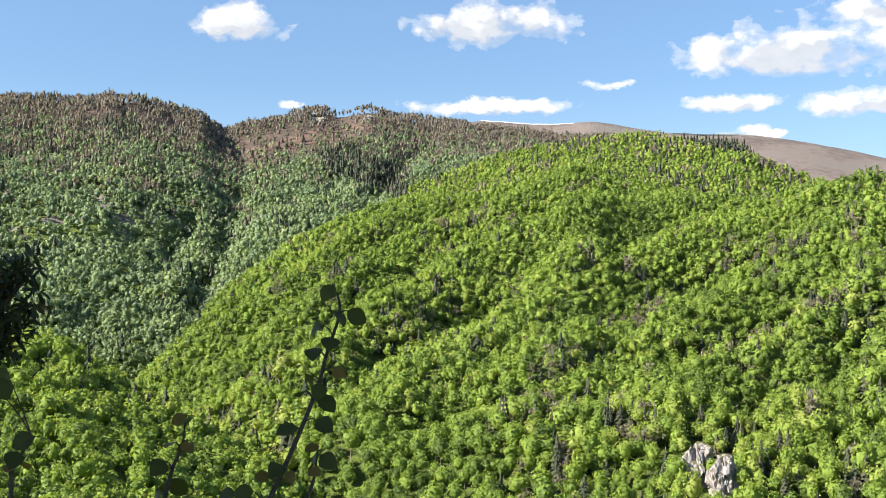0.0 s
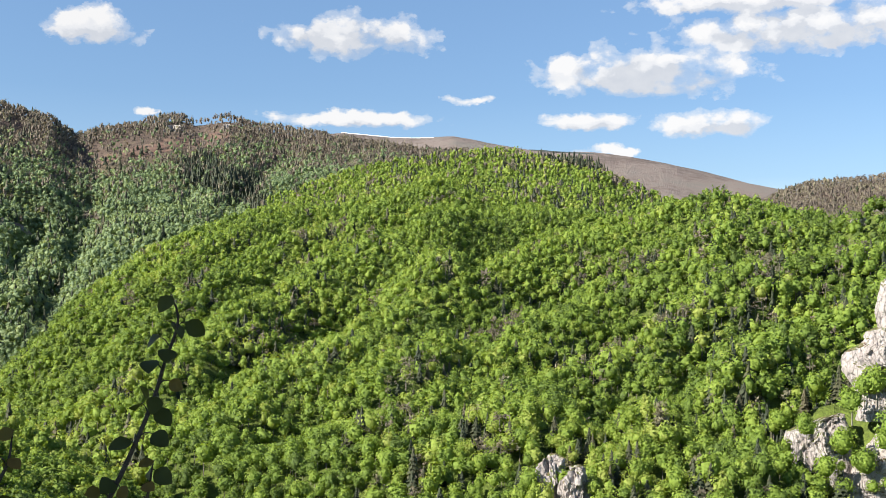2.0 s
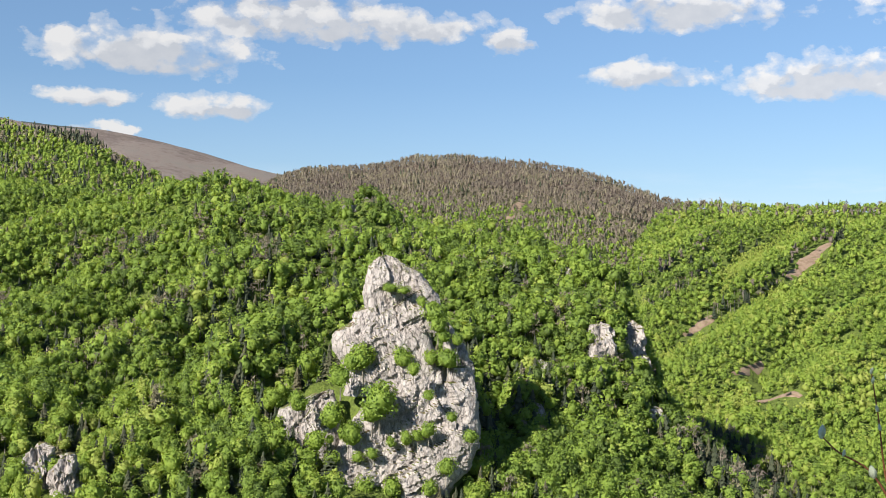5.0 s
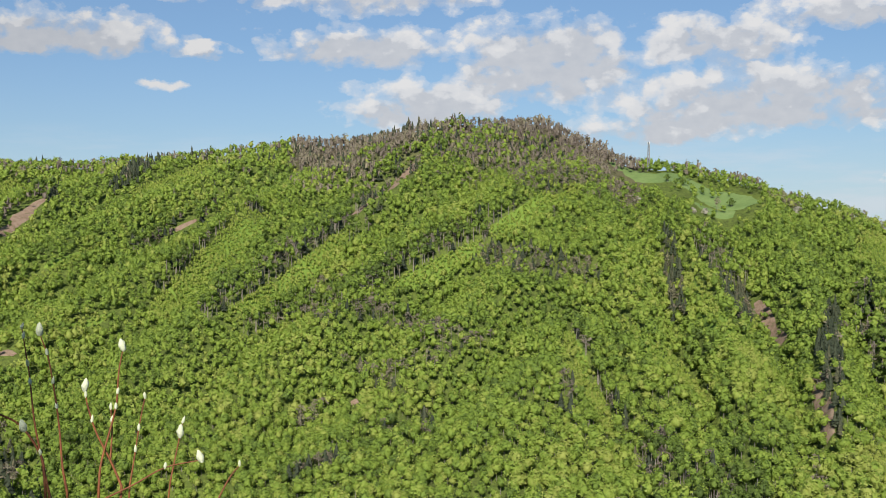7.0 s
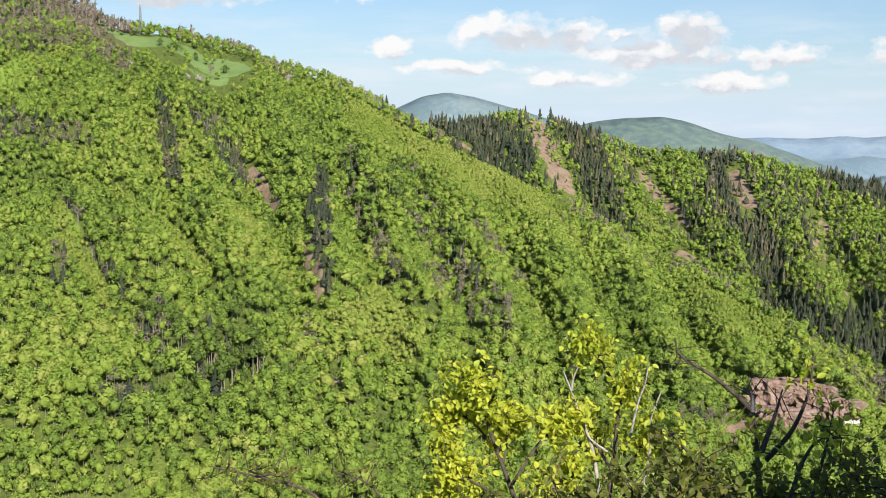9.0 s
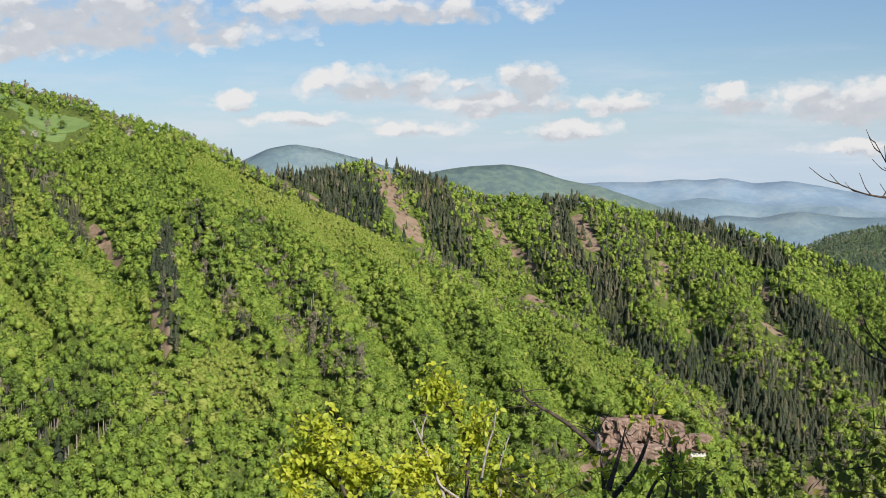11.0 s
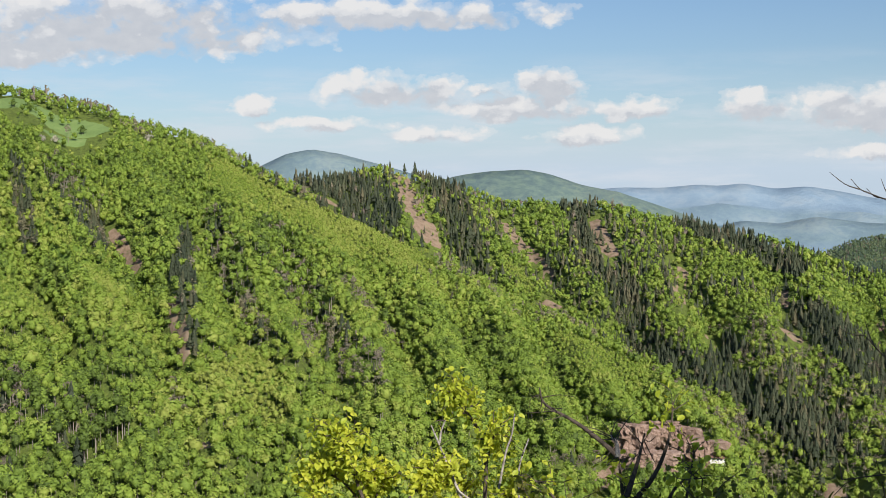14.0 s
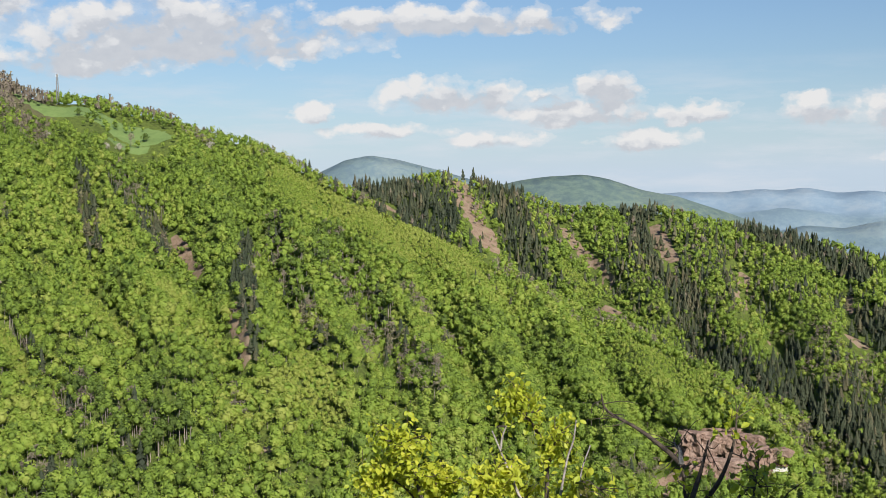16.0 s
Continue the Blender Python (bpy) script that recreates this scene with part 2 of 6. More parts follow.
def crag_material():
    """Limestone with cracks and stains; turf and scrub on its ledges."""
    m, g = material("limestone_crag")
    at = g.node("ShaderNodeTexCoord").outputs["Object"]
    tall = g.vmath("MULTIPLY", at, (1.0, 1.0, 0.45))
    big, small = g.noise(tall, 0.14, 8.0, 0.68), g.noise(tall, 1.3, 6.0, 0.72)
    cells = g.node("ShaderNodeTexVoronoi", {"Vector": g.vmath("MULTIPLY_ADD", small, (2.2, 2.2, 1.2), tall), "Scale": 0.36}, feature="DISTANCE_TO_EDGE").outputs["Distance"]
    crack = g.ramp(cells, [(0.0, 0.0), (0.05, 1.0)])
    fac = g.math("MULTIPLY_ADD", g.math("SUBTRACT", small, 0.5), 0.7, big)
    stone = g.ramp(fac, [(0.22, (0.15, 0.127, 0.114)), (0.36, (0.30, 0.263, 0.243)), (0.56, (0.405, 0.367, 0.342)), (0.78, (0.49, 0.458, 0.435))])
    stone = g.mix(g.math("MULTIPLY", g.math("SUBTRACT", 1.0, crack), 0.35), stone, (0.06, 0.052, 0.045))
    up = g.node("ShaderNodeSeparateXYZ", {0: g.node("ShaderNodeNewGeometry").outputs["True Normal"]}).outputs[2]
    turf = g.ramp(g.noise(at, 0.5, 5.0), [(0.35, (0.16, 0.10, 0.07)), (0.5, (0.14, 0.14, 0.05)), (0.65, (0.10, 0.15, 0.03))])
    grown = g.ramp(g.math("MULTIPLY_ADD", g.math("SUBTRACT", big, 0.5), 0.8, up), [(0.68, 0.0), (0.82, 1.0)])
    b = g.node("ShaderNodeBump", {"Strength": 1.0, "Distance": 0.8, "Height": g.math("MULTIPLY_ADD", crack, 0.5, g.math("MULTIPLY", fac, 1.6))})
    p = g.node("ShaderNodeBsdfPrincipled", {"Base Color": g.mix(grown, stone, turf), "Roughness": 0.92, "Normal": b.outputs[0], "Specular IOR Level": 0.2})
    g.node("ShaderNodeOutputMaterial", {0: p.outputs[0]})
    return m


ROCK = crag_material()
EARTH = rough_material("bare_earth", [(0.28, (0.10, 0.115, 0.045)), (0.40, (0.17, 0.115, 0.08)), (0.58, (0.25, 0.18, 0.135)), (0.75, (0.15, 0.16, 0.06))], 0.12, bump=0.6, bump_dist=0.6)
GRASS = rough_material("meadow_grass", [(0.3, (0.105, 0.165, 0.026)), (0.6, (0.140, 0.212, 0.032)), (0.8, (0.18, 0.235, 0.045))], 0.08, bump=0.4, bump_dist=0.4)
HAY = rough_material("hill_meadow_grass", [(0.3, (0.105, 0.160, 0.050)), (0.6, (0.135, 0.198, 0.062)), (0.8, (0.16, 0.21, 0.078))], 0.05, bump=0.4, bump_dist=0.4)
FELLED = rough_material("felled_slope", [(0.3, (0.10, 0.085, 0.075)), (0.5, (0.18, 0.15, 0.135)), (0.68, (0.14, 0.14, 0.08))], 0.05, bump=0.7, bump_dist=1.0)
HEATH = rough_material("russet_heath", [(0.3, (0.095, 0.062, 0.048)), (0.55, (0.150, 0.096, 0.073)), (0.75, (0.135, 0.105, 0.065))], 0.04, bump=0.7, bump_dist=1.0)


def ground_material():
    """Forest floor; the far hills by the 'cover' value of the land: -1 dry scrub, 0 floor, 1 bare grassland, 2 distant
    wood, 3 distant ranges with haze painted in.
    """
    m, g = material("land")
    at = g.node("ShaderNodeTexCoord").outputs["Object"]
    cover = g.node("ShaderNodeAttribute", attribute_name="cover").outputs["Fac"]
    n1, n2 = g.noise(at, 0.03, 8.0, 0.72), g.noise(at, 0.004, 5.0)
    n3 = g.noise(at, 0.32, 6.0, 0.72)
    floor = g.ramp(g.math("MULTIPLY_ADD", n1, 0.35, g.math("MULTIPLY", n3, 0.65)), [(0.36, (0.055, 0.068, 0.022)), (0.48, (0.098, 0.132, 0.030)), (0.60, (0.145, 0.190, 0.038)), (0.72, (0.15, 0.14, 0.06))])
    grass = g.ramp(g.math("MULTIPLY_ADD", n1, 0.5, g.math("MULTIPLY", n2, 0.5)), [(0.40, (0.135, 0.108, 0.095)), (0.50, (0.20, 0.165, 0.145)), (0.60, (0.175, 0.16, 0.14))])
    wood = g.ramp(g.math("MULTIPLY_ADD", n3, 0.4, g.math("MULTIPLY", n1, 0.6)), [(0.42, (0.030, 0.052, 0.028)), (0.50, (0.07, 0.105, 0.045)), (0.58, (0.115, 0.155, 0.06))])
    # blue-grey of the far ranges is aerial haze, painted into the base colour
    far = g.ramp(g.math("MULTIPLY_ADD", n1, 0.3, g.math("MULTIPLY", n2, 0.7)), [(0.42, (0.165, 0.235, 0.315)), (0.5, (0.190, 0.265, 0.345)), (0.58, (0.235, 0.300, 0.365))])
    col = g.mix(g.math("SUBTRACT", cover, 0.0, clamp=True), floor, grass)
    scrub = g.ramp(n1, [(0.35, (0.075, 0.058, 0.047)), (0.55, (0.120, 0.090, 0.072)), (0.75, (0.13, 0.115, 0.07))])
    col = g.mix(g.math("MULTIPLY", cover, -1.0, clamp=True), col, scrub)
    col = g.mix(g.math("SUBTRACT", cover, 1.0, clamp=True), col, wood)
    # cover from 2 to 3 blends this painted haze over the wood
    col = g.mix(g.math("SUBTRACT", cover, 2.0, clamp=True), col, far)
    b = g.node("ShaderNodeBump", {"Strength": 0.9, "Distance": 7.0, "Height": g.math("MULTIPLY_ADD", n3, 0.35, n1)})
    p = g.node("ShaderNodeBsdfPrincipled", {"Base Color": col, "Roughness": 0.95, "Normal": b.outputs[0], "Specular IOR Level": 0.1})
    g.node("ShaderNodeOutputMaterial", {0: p.outputs[0]})
    return m


LAND = ground_material()

# ---------------------------------------------------------------- the lie of the land


def hashed(i, j, seed):
    h = (i.astype(np.int64) * 374761393 + j.astype(np.int64) * 668265263 + seed * 974711) & 0x7FFFFFFF
    h = ((h ^ (h >> 13)) * 1274126177) & 0x7FFFFFFF
    return ((h ^ (h >> 16)) & 0xFFFF) / 65535.0


def lattice(x, y, seed=0):
    """Smooth noise from -1 to 1."""
    i, j = np.floor(x), np.floor(y)
    u, v = x - i, y - j
    u, v = u * u * (3 - 2 * u), v * v * (3 - 2 * v)
    a, b, c, d = hashed(i, j, seed), hashed(i + 1, j, seed), hashed(i, j + 1, seed), hashed(i + 1, j + 1, seed)
    return 2 * (a + (b - a) * u + (c - a) * v + (a - b - c + d) * u * v) - 1


def fractal(x, y, seed=0, octaves=4):
    return sum(lattice(x * 2 ** k, y * 2 ** k, seed + 7 * k) / 2 ** k for k in range(octaves))


SCALE = 1.35                                    # the nearer hills were laid out on a smaller plan


class Ridge:
    """A range of hills: its skyline (bearing, elevation), the distance of the crest, and the foot of the slope that faces the lookout."""

    def __init__(self, name, crest, far, foot, trees=8.5, power=1.0, back=0.5, fall=14.0, rough=1.0, cover=0.0):
        self.name, self.trees, self.power, self.back, self.fall, self.rough, self.cover = name, trees, power, back, fall, rough, cover
        self.crest, self.far, self.foot = np.array(crest, float), np.array(far, float), np.array(foot, float)
        if self.far[0, 1] < 2800:
            self.far, self.foot = self.far * (1, SCALE), self.foot * (1, SCALE, SCALE)

    def lines(self, az):
        c = self.crest
        rc = np.interp(az, self.far[:, 0], self.far[:, 1])
        zc = EYE + rc * np.tan(np.radians(np.interp(az, c[:, 0], c[:, 1]))) - self.trees
        drop = self.fall * (np.maximum(c[0, 0] - az, 0) + np.maximum(az - c[-1, 0], 0))
        zc = zc - drop
        rf = np.interp(az, self.foot[:, 0], self.foot[:, 1])
        zf = np.interp(az, self.foot[:, 0], self.foot[:, 2]) - drop
        return rc, zc, rf, np.minimum(zf, zc)

    def height(self, az, r):
        rc, zc, rf, zf = self.lines(az)
        s = (r - rf) / (rc - rf)
        front = zf + (zc - zf) * np.clip(s, 0, 1) ** self.power
        return np.where(s < 0, zf - (rf - r) * 0.6, np.where(s < 1, front, zc - (r - rc) * self.back)), s


RIDGES = [
    Ridge("near_spur", [(-40, 2.5), (-30, 0.0), (-20.8, -1.4), (-17.8, -2.7), (-15.8, -4.2), (-13.2, -5.5), (-10.5, -7.2), (-8.9, -7.9), (-8.3, -8.4), (-4, -11)],
          [(-40, 560), (-20, 520), (-8, 430)], [(-40, 260, -75), (-8, 300, -78)], rough=0.4, back=0.95),
    # hill added outside the view to throw shade into the gully behind near_spur
    Ridge("unseen_shade_hill", [(-95, 2), (-75, 8), (-60, 11), (-40, 12), (-31, 8), (-26, 2.5), (-23, -1.5), (-20, -5.5)], [(-95, 640), (-20, 680)], [(-95, 520, -40), (-20, 560, -75)], rough=0.4, back=0.6, fall=20),
    Ridge("main_slope", [(-17, -7), (-13.7, -3.8), (-11.9, -1.9), (-10.5, -0.3), (-7.8, 1.6), (-5.1, 3.1), (-2.3, 4.1), (1.8, 4.3), (4.6, 5.2), (6.3, 5.8), (7.4, 5.5), (8.7, 4.9),
                         (12.7, 4.3), (15.4, 4.0), (17.9, 4.6), (20.1, 4.85), (21.5, 4.6), (23.8, 3.95), (26.2, 3.48), (28.8, 3.0), (31.0, 2.8), (33.2, 2.95), (35.7, 2.7), (37.1, 1.4),
                         (38.5, 0.3), (39.9, -1.4), (41.0, -3.3), (41.9, -5.2), (43.0, -6.6), (44.5, -8.0), (47, -10.0), (50, -12.5)],
          [(-14, 900), (-8, 960), (0, 1060), (7, 1020), (13, 950), (20, 820), (28, 690), (36, 620), (43, 540), (50, 500)],
          [(-14, 560, -75), (-6, 420, -72), (10, 370, -72), (22, 360, -72), (32, 400, -84), (43, 430, -95)], power=0.95, rough=1.0, fall=20),
    Ridge("dark_spur", [(3.2, 6.4), (6.0, 6.75), (7.6, 7.0), (9.8, 7.19), (11.2, 6.97), (14.1, 6.68), (15.1, 5.98), (16.6, 5.15), (17.9, 4.77), (19.7, 3.88), (23, 2)],
          [(3, 1650), (20, 1300)], [(3, 1150, 20), (20, 950, 10)], rough=0.5),
    Ridge("left_range", [(-40, 7), (-30, 8), (-20.9, 8.44), (-18.4, 8.57), (-16.1, 8.83), (-14.6, 8.74), (-13.2, 8.44), (-11.9, 8.22), (-10.7, 7.31), (-9.8, 7.55), (-8.4, 7.9), (-6.1, 8.48),
                         (-5.1, 8.23), (-3.6, 8.6), (-2.3, 8.25), (0.4, 7.98), (2.7, 7.56), (5.7, 7.26), (7.6, 7.1), (9.8, 6.8), (11.4, 5.7)],
          [(-40, 2000), (-16, 2120), (-6, 2320), (12, 2300)], [(-40, 900, -60), (-12, 1080, -70), (-9, 1150, -40), (0, 1350, 30), (12, 1500, 60)], rough=1.6),
    Ridge("brown_range", [(20, 3.5), (23.4, 5.14), (24.5, 5.46), (26.4, 5.58), (28.2, 5.75), (29.6, 6.1), (32.2, 6.2), (34.2, 6.0), (37.3, 5.7), (39.2, 5.12), (41.2, 4.31), (42.6, 3.9), (45.4, 2.55), (48, 1)],
          [(20, 2300), (32, 2200), (45, 1900)], [(20, 1300, 10), (45, 1150, -60)], rough=1.4),
    Ridge("great_hill", [(36, -6), (38, -3), (39.5, 0.2), (40.5, 2.0), (41.5, 3.35), (42.6, 3.85), (45.4, 3.93), (48.6, 3.8), (50.8, 3.8), (53.4, 4.14), (56.0, 4.31), (58.5, 4.62), (60.6, 4.88), (63.3, 5.0),
                         (64.4, 5.28), (66.6, 5.7), (68.8, 6.04), (71.0, 6.2), (73.3, 6.1), (74.1, 5.77), (74.6, 5.35), (76.0, 4.85), (77.1, 4.29), (78.4, 3.92), (80.3, 3.79), (82.4, 3.28),
                         (85.0, 2.45), (87.0, 1.95), (89.9, 0.68), (92.1, -0.75), (95.5, -2.5), (98.8, -4.2), (102.0, -5.75), (104.3, -7.0), (107.0, -7.9), (109.8, -9.8), (112.6, -11.2), (115, -15)],
          [(36, 1600), (50, 1500), (60, 1380), (71, 1280), (80, 1180), (88, 1060), (95, 950), (105, 820), (114, 730)],
          [(36, 760, -100), (50, 640, -105), (68, 520, -122), (85, 430, -130), (93, 410, -140), (104, 440, -150), (114, 520, -165)], rough=1.0, fall=20),
    Ridge("spruce_ridge", [(86, -2.5), (89.4, -0.71), (91.5, -0.25), (93.4, -0.1), (95.6, 0.2), (97.2, 0.26), (98.8, -0.18), (100.2, -0.56), (101.6, -1.18), (103.2, -1.48), (105.7, -1.38), (107.1, -1.4),
                           (108.5, -1.83), (111.2, -2.4), (113.9, -2.97), (116.6, -3.52), (119.2, -4.59), (121.8, -5.22), (124.7, -6.08), (135, -9)],
          [(86, 1500), (105, 1400), (115, 1260), (125, 1120), (135, 1050)], [(86, 950, -150), (105, 860, -195), (118, 720, -195), (135, 650, -190)], trees=13, rough=0.8, fall=20),
    # from here on, cover above 2 sets how much haze is painted on
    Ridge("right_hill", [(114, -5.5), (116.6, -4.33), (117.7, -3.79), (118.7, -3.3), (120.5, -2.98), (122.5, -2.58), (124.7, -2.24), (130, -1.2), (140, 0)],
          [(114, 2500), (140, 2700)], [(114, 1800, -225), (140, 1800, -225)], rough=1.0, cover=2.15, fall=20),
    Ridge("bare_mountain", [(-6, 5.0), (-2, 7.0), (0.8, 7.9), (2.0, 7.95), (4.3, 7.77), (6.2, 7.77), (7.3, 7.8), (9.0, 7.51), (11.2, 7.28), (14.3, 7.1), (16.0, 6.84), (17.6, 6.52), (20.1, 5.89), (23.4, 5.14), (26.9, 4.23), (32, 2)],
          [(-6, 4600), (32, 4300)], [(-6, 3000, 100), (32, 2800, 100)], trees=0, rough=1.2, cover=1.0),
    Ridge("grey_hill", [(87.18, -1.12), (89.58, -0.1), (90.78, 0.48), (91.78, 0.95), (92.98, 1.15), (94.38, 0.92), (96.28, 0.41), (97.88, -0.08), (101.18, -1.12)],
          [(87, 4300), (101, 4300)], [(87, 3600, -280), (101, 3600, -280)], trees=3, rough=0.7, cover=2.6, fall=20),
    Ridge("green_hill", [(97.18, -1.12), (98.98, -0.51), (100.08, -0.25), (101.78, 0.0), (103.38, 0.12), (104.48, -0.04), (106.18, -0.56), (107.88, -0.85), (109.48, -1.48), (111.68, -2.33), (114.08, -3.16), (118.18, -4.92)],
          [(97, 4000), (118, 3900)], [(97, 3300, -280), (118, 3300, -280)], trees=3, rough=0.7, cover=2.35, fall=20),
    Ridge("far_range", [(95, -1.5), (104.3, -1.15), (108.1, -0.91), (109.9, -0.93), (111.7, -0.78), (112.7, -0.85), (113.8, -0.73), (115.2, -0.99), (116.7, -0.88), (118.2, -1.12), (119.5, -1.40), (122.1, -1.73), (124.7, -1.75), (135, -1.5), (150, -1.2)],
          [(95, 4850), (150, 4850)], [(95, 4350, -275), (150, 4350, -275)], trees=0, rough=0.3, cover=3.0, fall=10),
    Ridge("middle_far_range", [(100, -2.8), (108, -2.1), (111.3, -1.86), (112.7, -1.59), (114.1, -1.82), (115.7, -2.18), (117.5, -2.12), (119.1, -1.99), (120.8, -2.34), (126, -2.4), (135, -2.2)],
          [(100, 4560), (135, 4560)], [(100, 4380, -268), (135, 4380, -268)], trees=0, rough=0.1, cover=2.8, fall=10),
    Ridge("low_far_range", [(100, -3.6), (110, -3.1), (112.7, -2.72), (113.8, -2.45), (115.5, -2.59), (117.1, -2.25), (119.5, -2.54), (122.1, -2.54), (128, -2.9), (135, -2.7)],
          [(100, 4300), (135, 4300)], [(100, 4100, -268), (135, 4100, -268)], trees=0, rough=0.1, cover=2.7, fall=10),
]
NAMES = [q.name for q in RIDGES]
# knolls that stand out of the slopes: bearing, distance, height, half width, half depth in metres
KNOLLS = [(28.7, 428, 34, 12, 16), (30.4, 424, 16, 20, 16), (26.6, 422, 18, 24, 14), (34.0, 462, -20, 8, 30), (39.0, 560, 18, 22, 30), (27.4, 690, 14, 16, 25)]


# gullies on the slopes: bearing and elevation of the upper and the lower end as seen from the lookout, and half the width in degrees
GULLIES = [(18.89, 1.54, 12.98, -0.58, 0.27), (12.98, -0.58, 4.86, -5.26, 0.29), (4.86, -5.26, -2.32, -7.72, 0.32), (11.41, 2.55, 5.97, -0.04, 0.24), (5.97, -0.04, 1.27, -2.53, 0.24), (1.27, -2.53, -3.98, -4.45, 0.24),
           (5.98, 3.0, 1.83, 2.74, 0.19), (1.83, 2.74, -2.89, 1.35, 0.19), (-9.9, 6.2, -9.7, 5.2, 0.2), (-9.7, 5.43, -10.01, 2.97, 0.27), (-10.01, 2.97, -12.13, -1.12, 0.32), (-0.67, 7.16, -4.0, 3.56, 0.24),
           (-12.16, 3.22, -13.2, 1.31, 0.24), (-17.37, 5.79, -12.42, 3.76, 0.21), (16.6, -1.63, 14.76, -6.95, 0.21), (19.12, -1.08, 18.32, -6.83, 0.21), (19.68, -0.88, 19.43, -6.31, 0.21), (14.5, -3.42, 13.97, -6.43, 0.21),
           (96.21, -7.03, 98.19, -10.05, 0.24), (90.9, -8.7, 92.58, -11.46, 0.27), (74.53, -4.61, 76.67, -8.62, 0.24), (81.99, -1.25, 84.33, -5.33, 0.24), (84.33, -5.33, 86.46, -9.74, 0.24), (78.6, -2.3, 81.6, -8.53, 0.24),
           (74.51, -4.1, 76.71, -8.37, 0.24), (103.8, -4.71, 109.04, -8.87, 0.27), (98.26, -3.24, 103.77, -6.65, 0.24), (110.44, -4.74, 112.88, -8.29, 0.24), (49.24, -1.2, 46.52, -3.96, 0.24)]


def within(az, el, rows):
    """How near a sight line passes to the middle of a strip, in half widths: below 1 is inside."""
    least = np.full(np.shape(az), 9.0)
    for a0, e0, a1, e1, w in rows:
        dx, dy = a1 - a0, e1 - e0
        t = np.clip(((az - a0) * dx + (el - e0) * dy) / max(dx * dx + dy * dy, 1e-6), 0, 1)
        least = np.minimum(least, np.hypot(az - a0 - t * dx, el - e0 - t * dy) / w)
    return least


def land(az, r):
    """Height of the ground, the ridge it belongs to and how far up its slope it lies; bearing in degrees, distance in metres."""
    az, r = np.broadcast_arrays(np.asarray(az, float), np.asarray(r, float))
    x, y = r * np.sin(np.radians(az)), r * np.cos(np.radians(az))
    z = np.interp(r, [0, 2.6, 4, 8, 20, 60, 200, 430, 950, 1500, 3000, 5000], [0, -0.1, -1.6, -6, -18, -46, -112, -170, -284, -287, -288, -290])
    behind = np.clip((np.abs((az - 48 + 180) % 360 - 180) - 98) / 30, 0, 1)
    z = z + behind * (np.interp(r, [0, 20, 300, 5000], [0.1, 1.5, 20, 60]) - z)
    best, up = np.full(az.shape, -1), np.zeros(az.shape)
    for k, q in enumerate(RIDGES):
        h, s = q.height(az, r)
        calm = np.clip(1.15 - np.clip(s, 0, 1.15), 0.12, 1) * np.clip(r / 300, 0, 1)
        h = h + q.rough * calm * (15 * fractal(x / 200 + y / 570 + k, y / 350 - x / 680, 3 + k, 3) + 4.0 * fractal(x / 46, y / 46, 40 + k, 2))
        if q.name == "great_hill":
            side = np.clip((az - 72) / 5, 0, 1)
            fold = (1 - side) * np.sin((az - 24 * s) * 2 * math.pi / 6.1) + side * np.sin((az + 6 * s) * 2 * math.pi / 4.4)
            h = h + 13 * fold * np.clip(4 * s * (1.02 - s), 0, 1)
        if q.name == "main_slope":
            h = h + 9.5 * np.sin((az - 26 * s) * 2 * math.pi / 6.5) * np.clip(4 * s * (1.02 - s), 0, 1)
        if q.name == "spruce_ridge":
            h = h + 8.0 * np.sin((az + 5 * s) * 2 * math.pi / 4.0) * np.clip(4 * s * (1.02 - s), 0, 1)
        take = h > z
        z, best, up = np.where(take, h, z), np.where(take, k, best), np.where(take, s, up)
    seen_at = np.degrees(np.arctan2(z - EYE, np.maximum(r, 1.0)))
    z = z - 0.0135 * r * np.exp(-(within(az, seen_at, GULLIES) / 2.1) ** 2) * (r > 300) * np.clip(1.15 - up, 0.25, 1)
    for a, d, h, w, dep in KNOLLS:
        d, h, w, dep = d * SCALE, h * SCALE, w * SCALE, dep * SCALE
        u = d * np.radians(az - a) / w
        v = (r - d) / dep
        z = z + h * np.exp(-(u ** 2) ** 1.3 - (v ** 2) ** 1.3)
    return z, best, np.clip(up, 0, 1.3)


def spot(az, r):
    z = float(land(az, r)[0])
    return Vector((r * math.sin(radians(az)), r * math.cos(radians(az)), z))


AZ = np.concatenate([np.arange(-30, 132.01, 0.36), np.arange(136, 329.9, 5.0)])
RR = np.concatenate([[0.0], np.geomspace(1.0, 250, 44), np.geomspace(253, 2250, 140), np.geomspace(2290, 4950, 40)])
GA, GR = np.meshgrid(AZ, RR, indexing="ij")
GZ, GB, GS = land(GA, GR)


def mesh_of(name, verts, faces, mats, indices=None, tint=None, attr="tint", smooth=False):
    """A mesh from arrays of corners and of triangles or quads."""
    me = bpy.data.meshes.new(name)
    verts, faces = np.asarray(verts, np.float32), np.asarray(faces, np.int32)
    n, k = faces.shape
    me.vertices.add(len(verts))
    me.vertices.foreach_set("co", verts.ravel())
    me.loops.add(n * k)
    me.loops.foreach_set("vertex_index", faces.ravel())
    me.polygons.add(n)
    me.polygons.foreach_set("loop_start", np.arange(0, n * k, k, dtype=np.int32))
    for m in mats:
        me.materials.append(m)
    if indices is not None:
        me.polygons.foreach_set("material_index", np.asarray(indices, np.int32))
    me.polygons.foreach_set("use_smooth", np.full(n, smooth))
    if tint is not None:
        me.attributes.new(attr, "FLOAT", "POINT").data.foreach_set("value", np.asarray(tint, np.float32))
    me.update(calc_edges=True)
    me.validate()
    return me


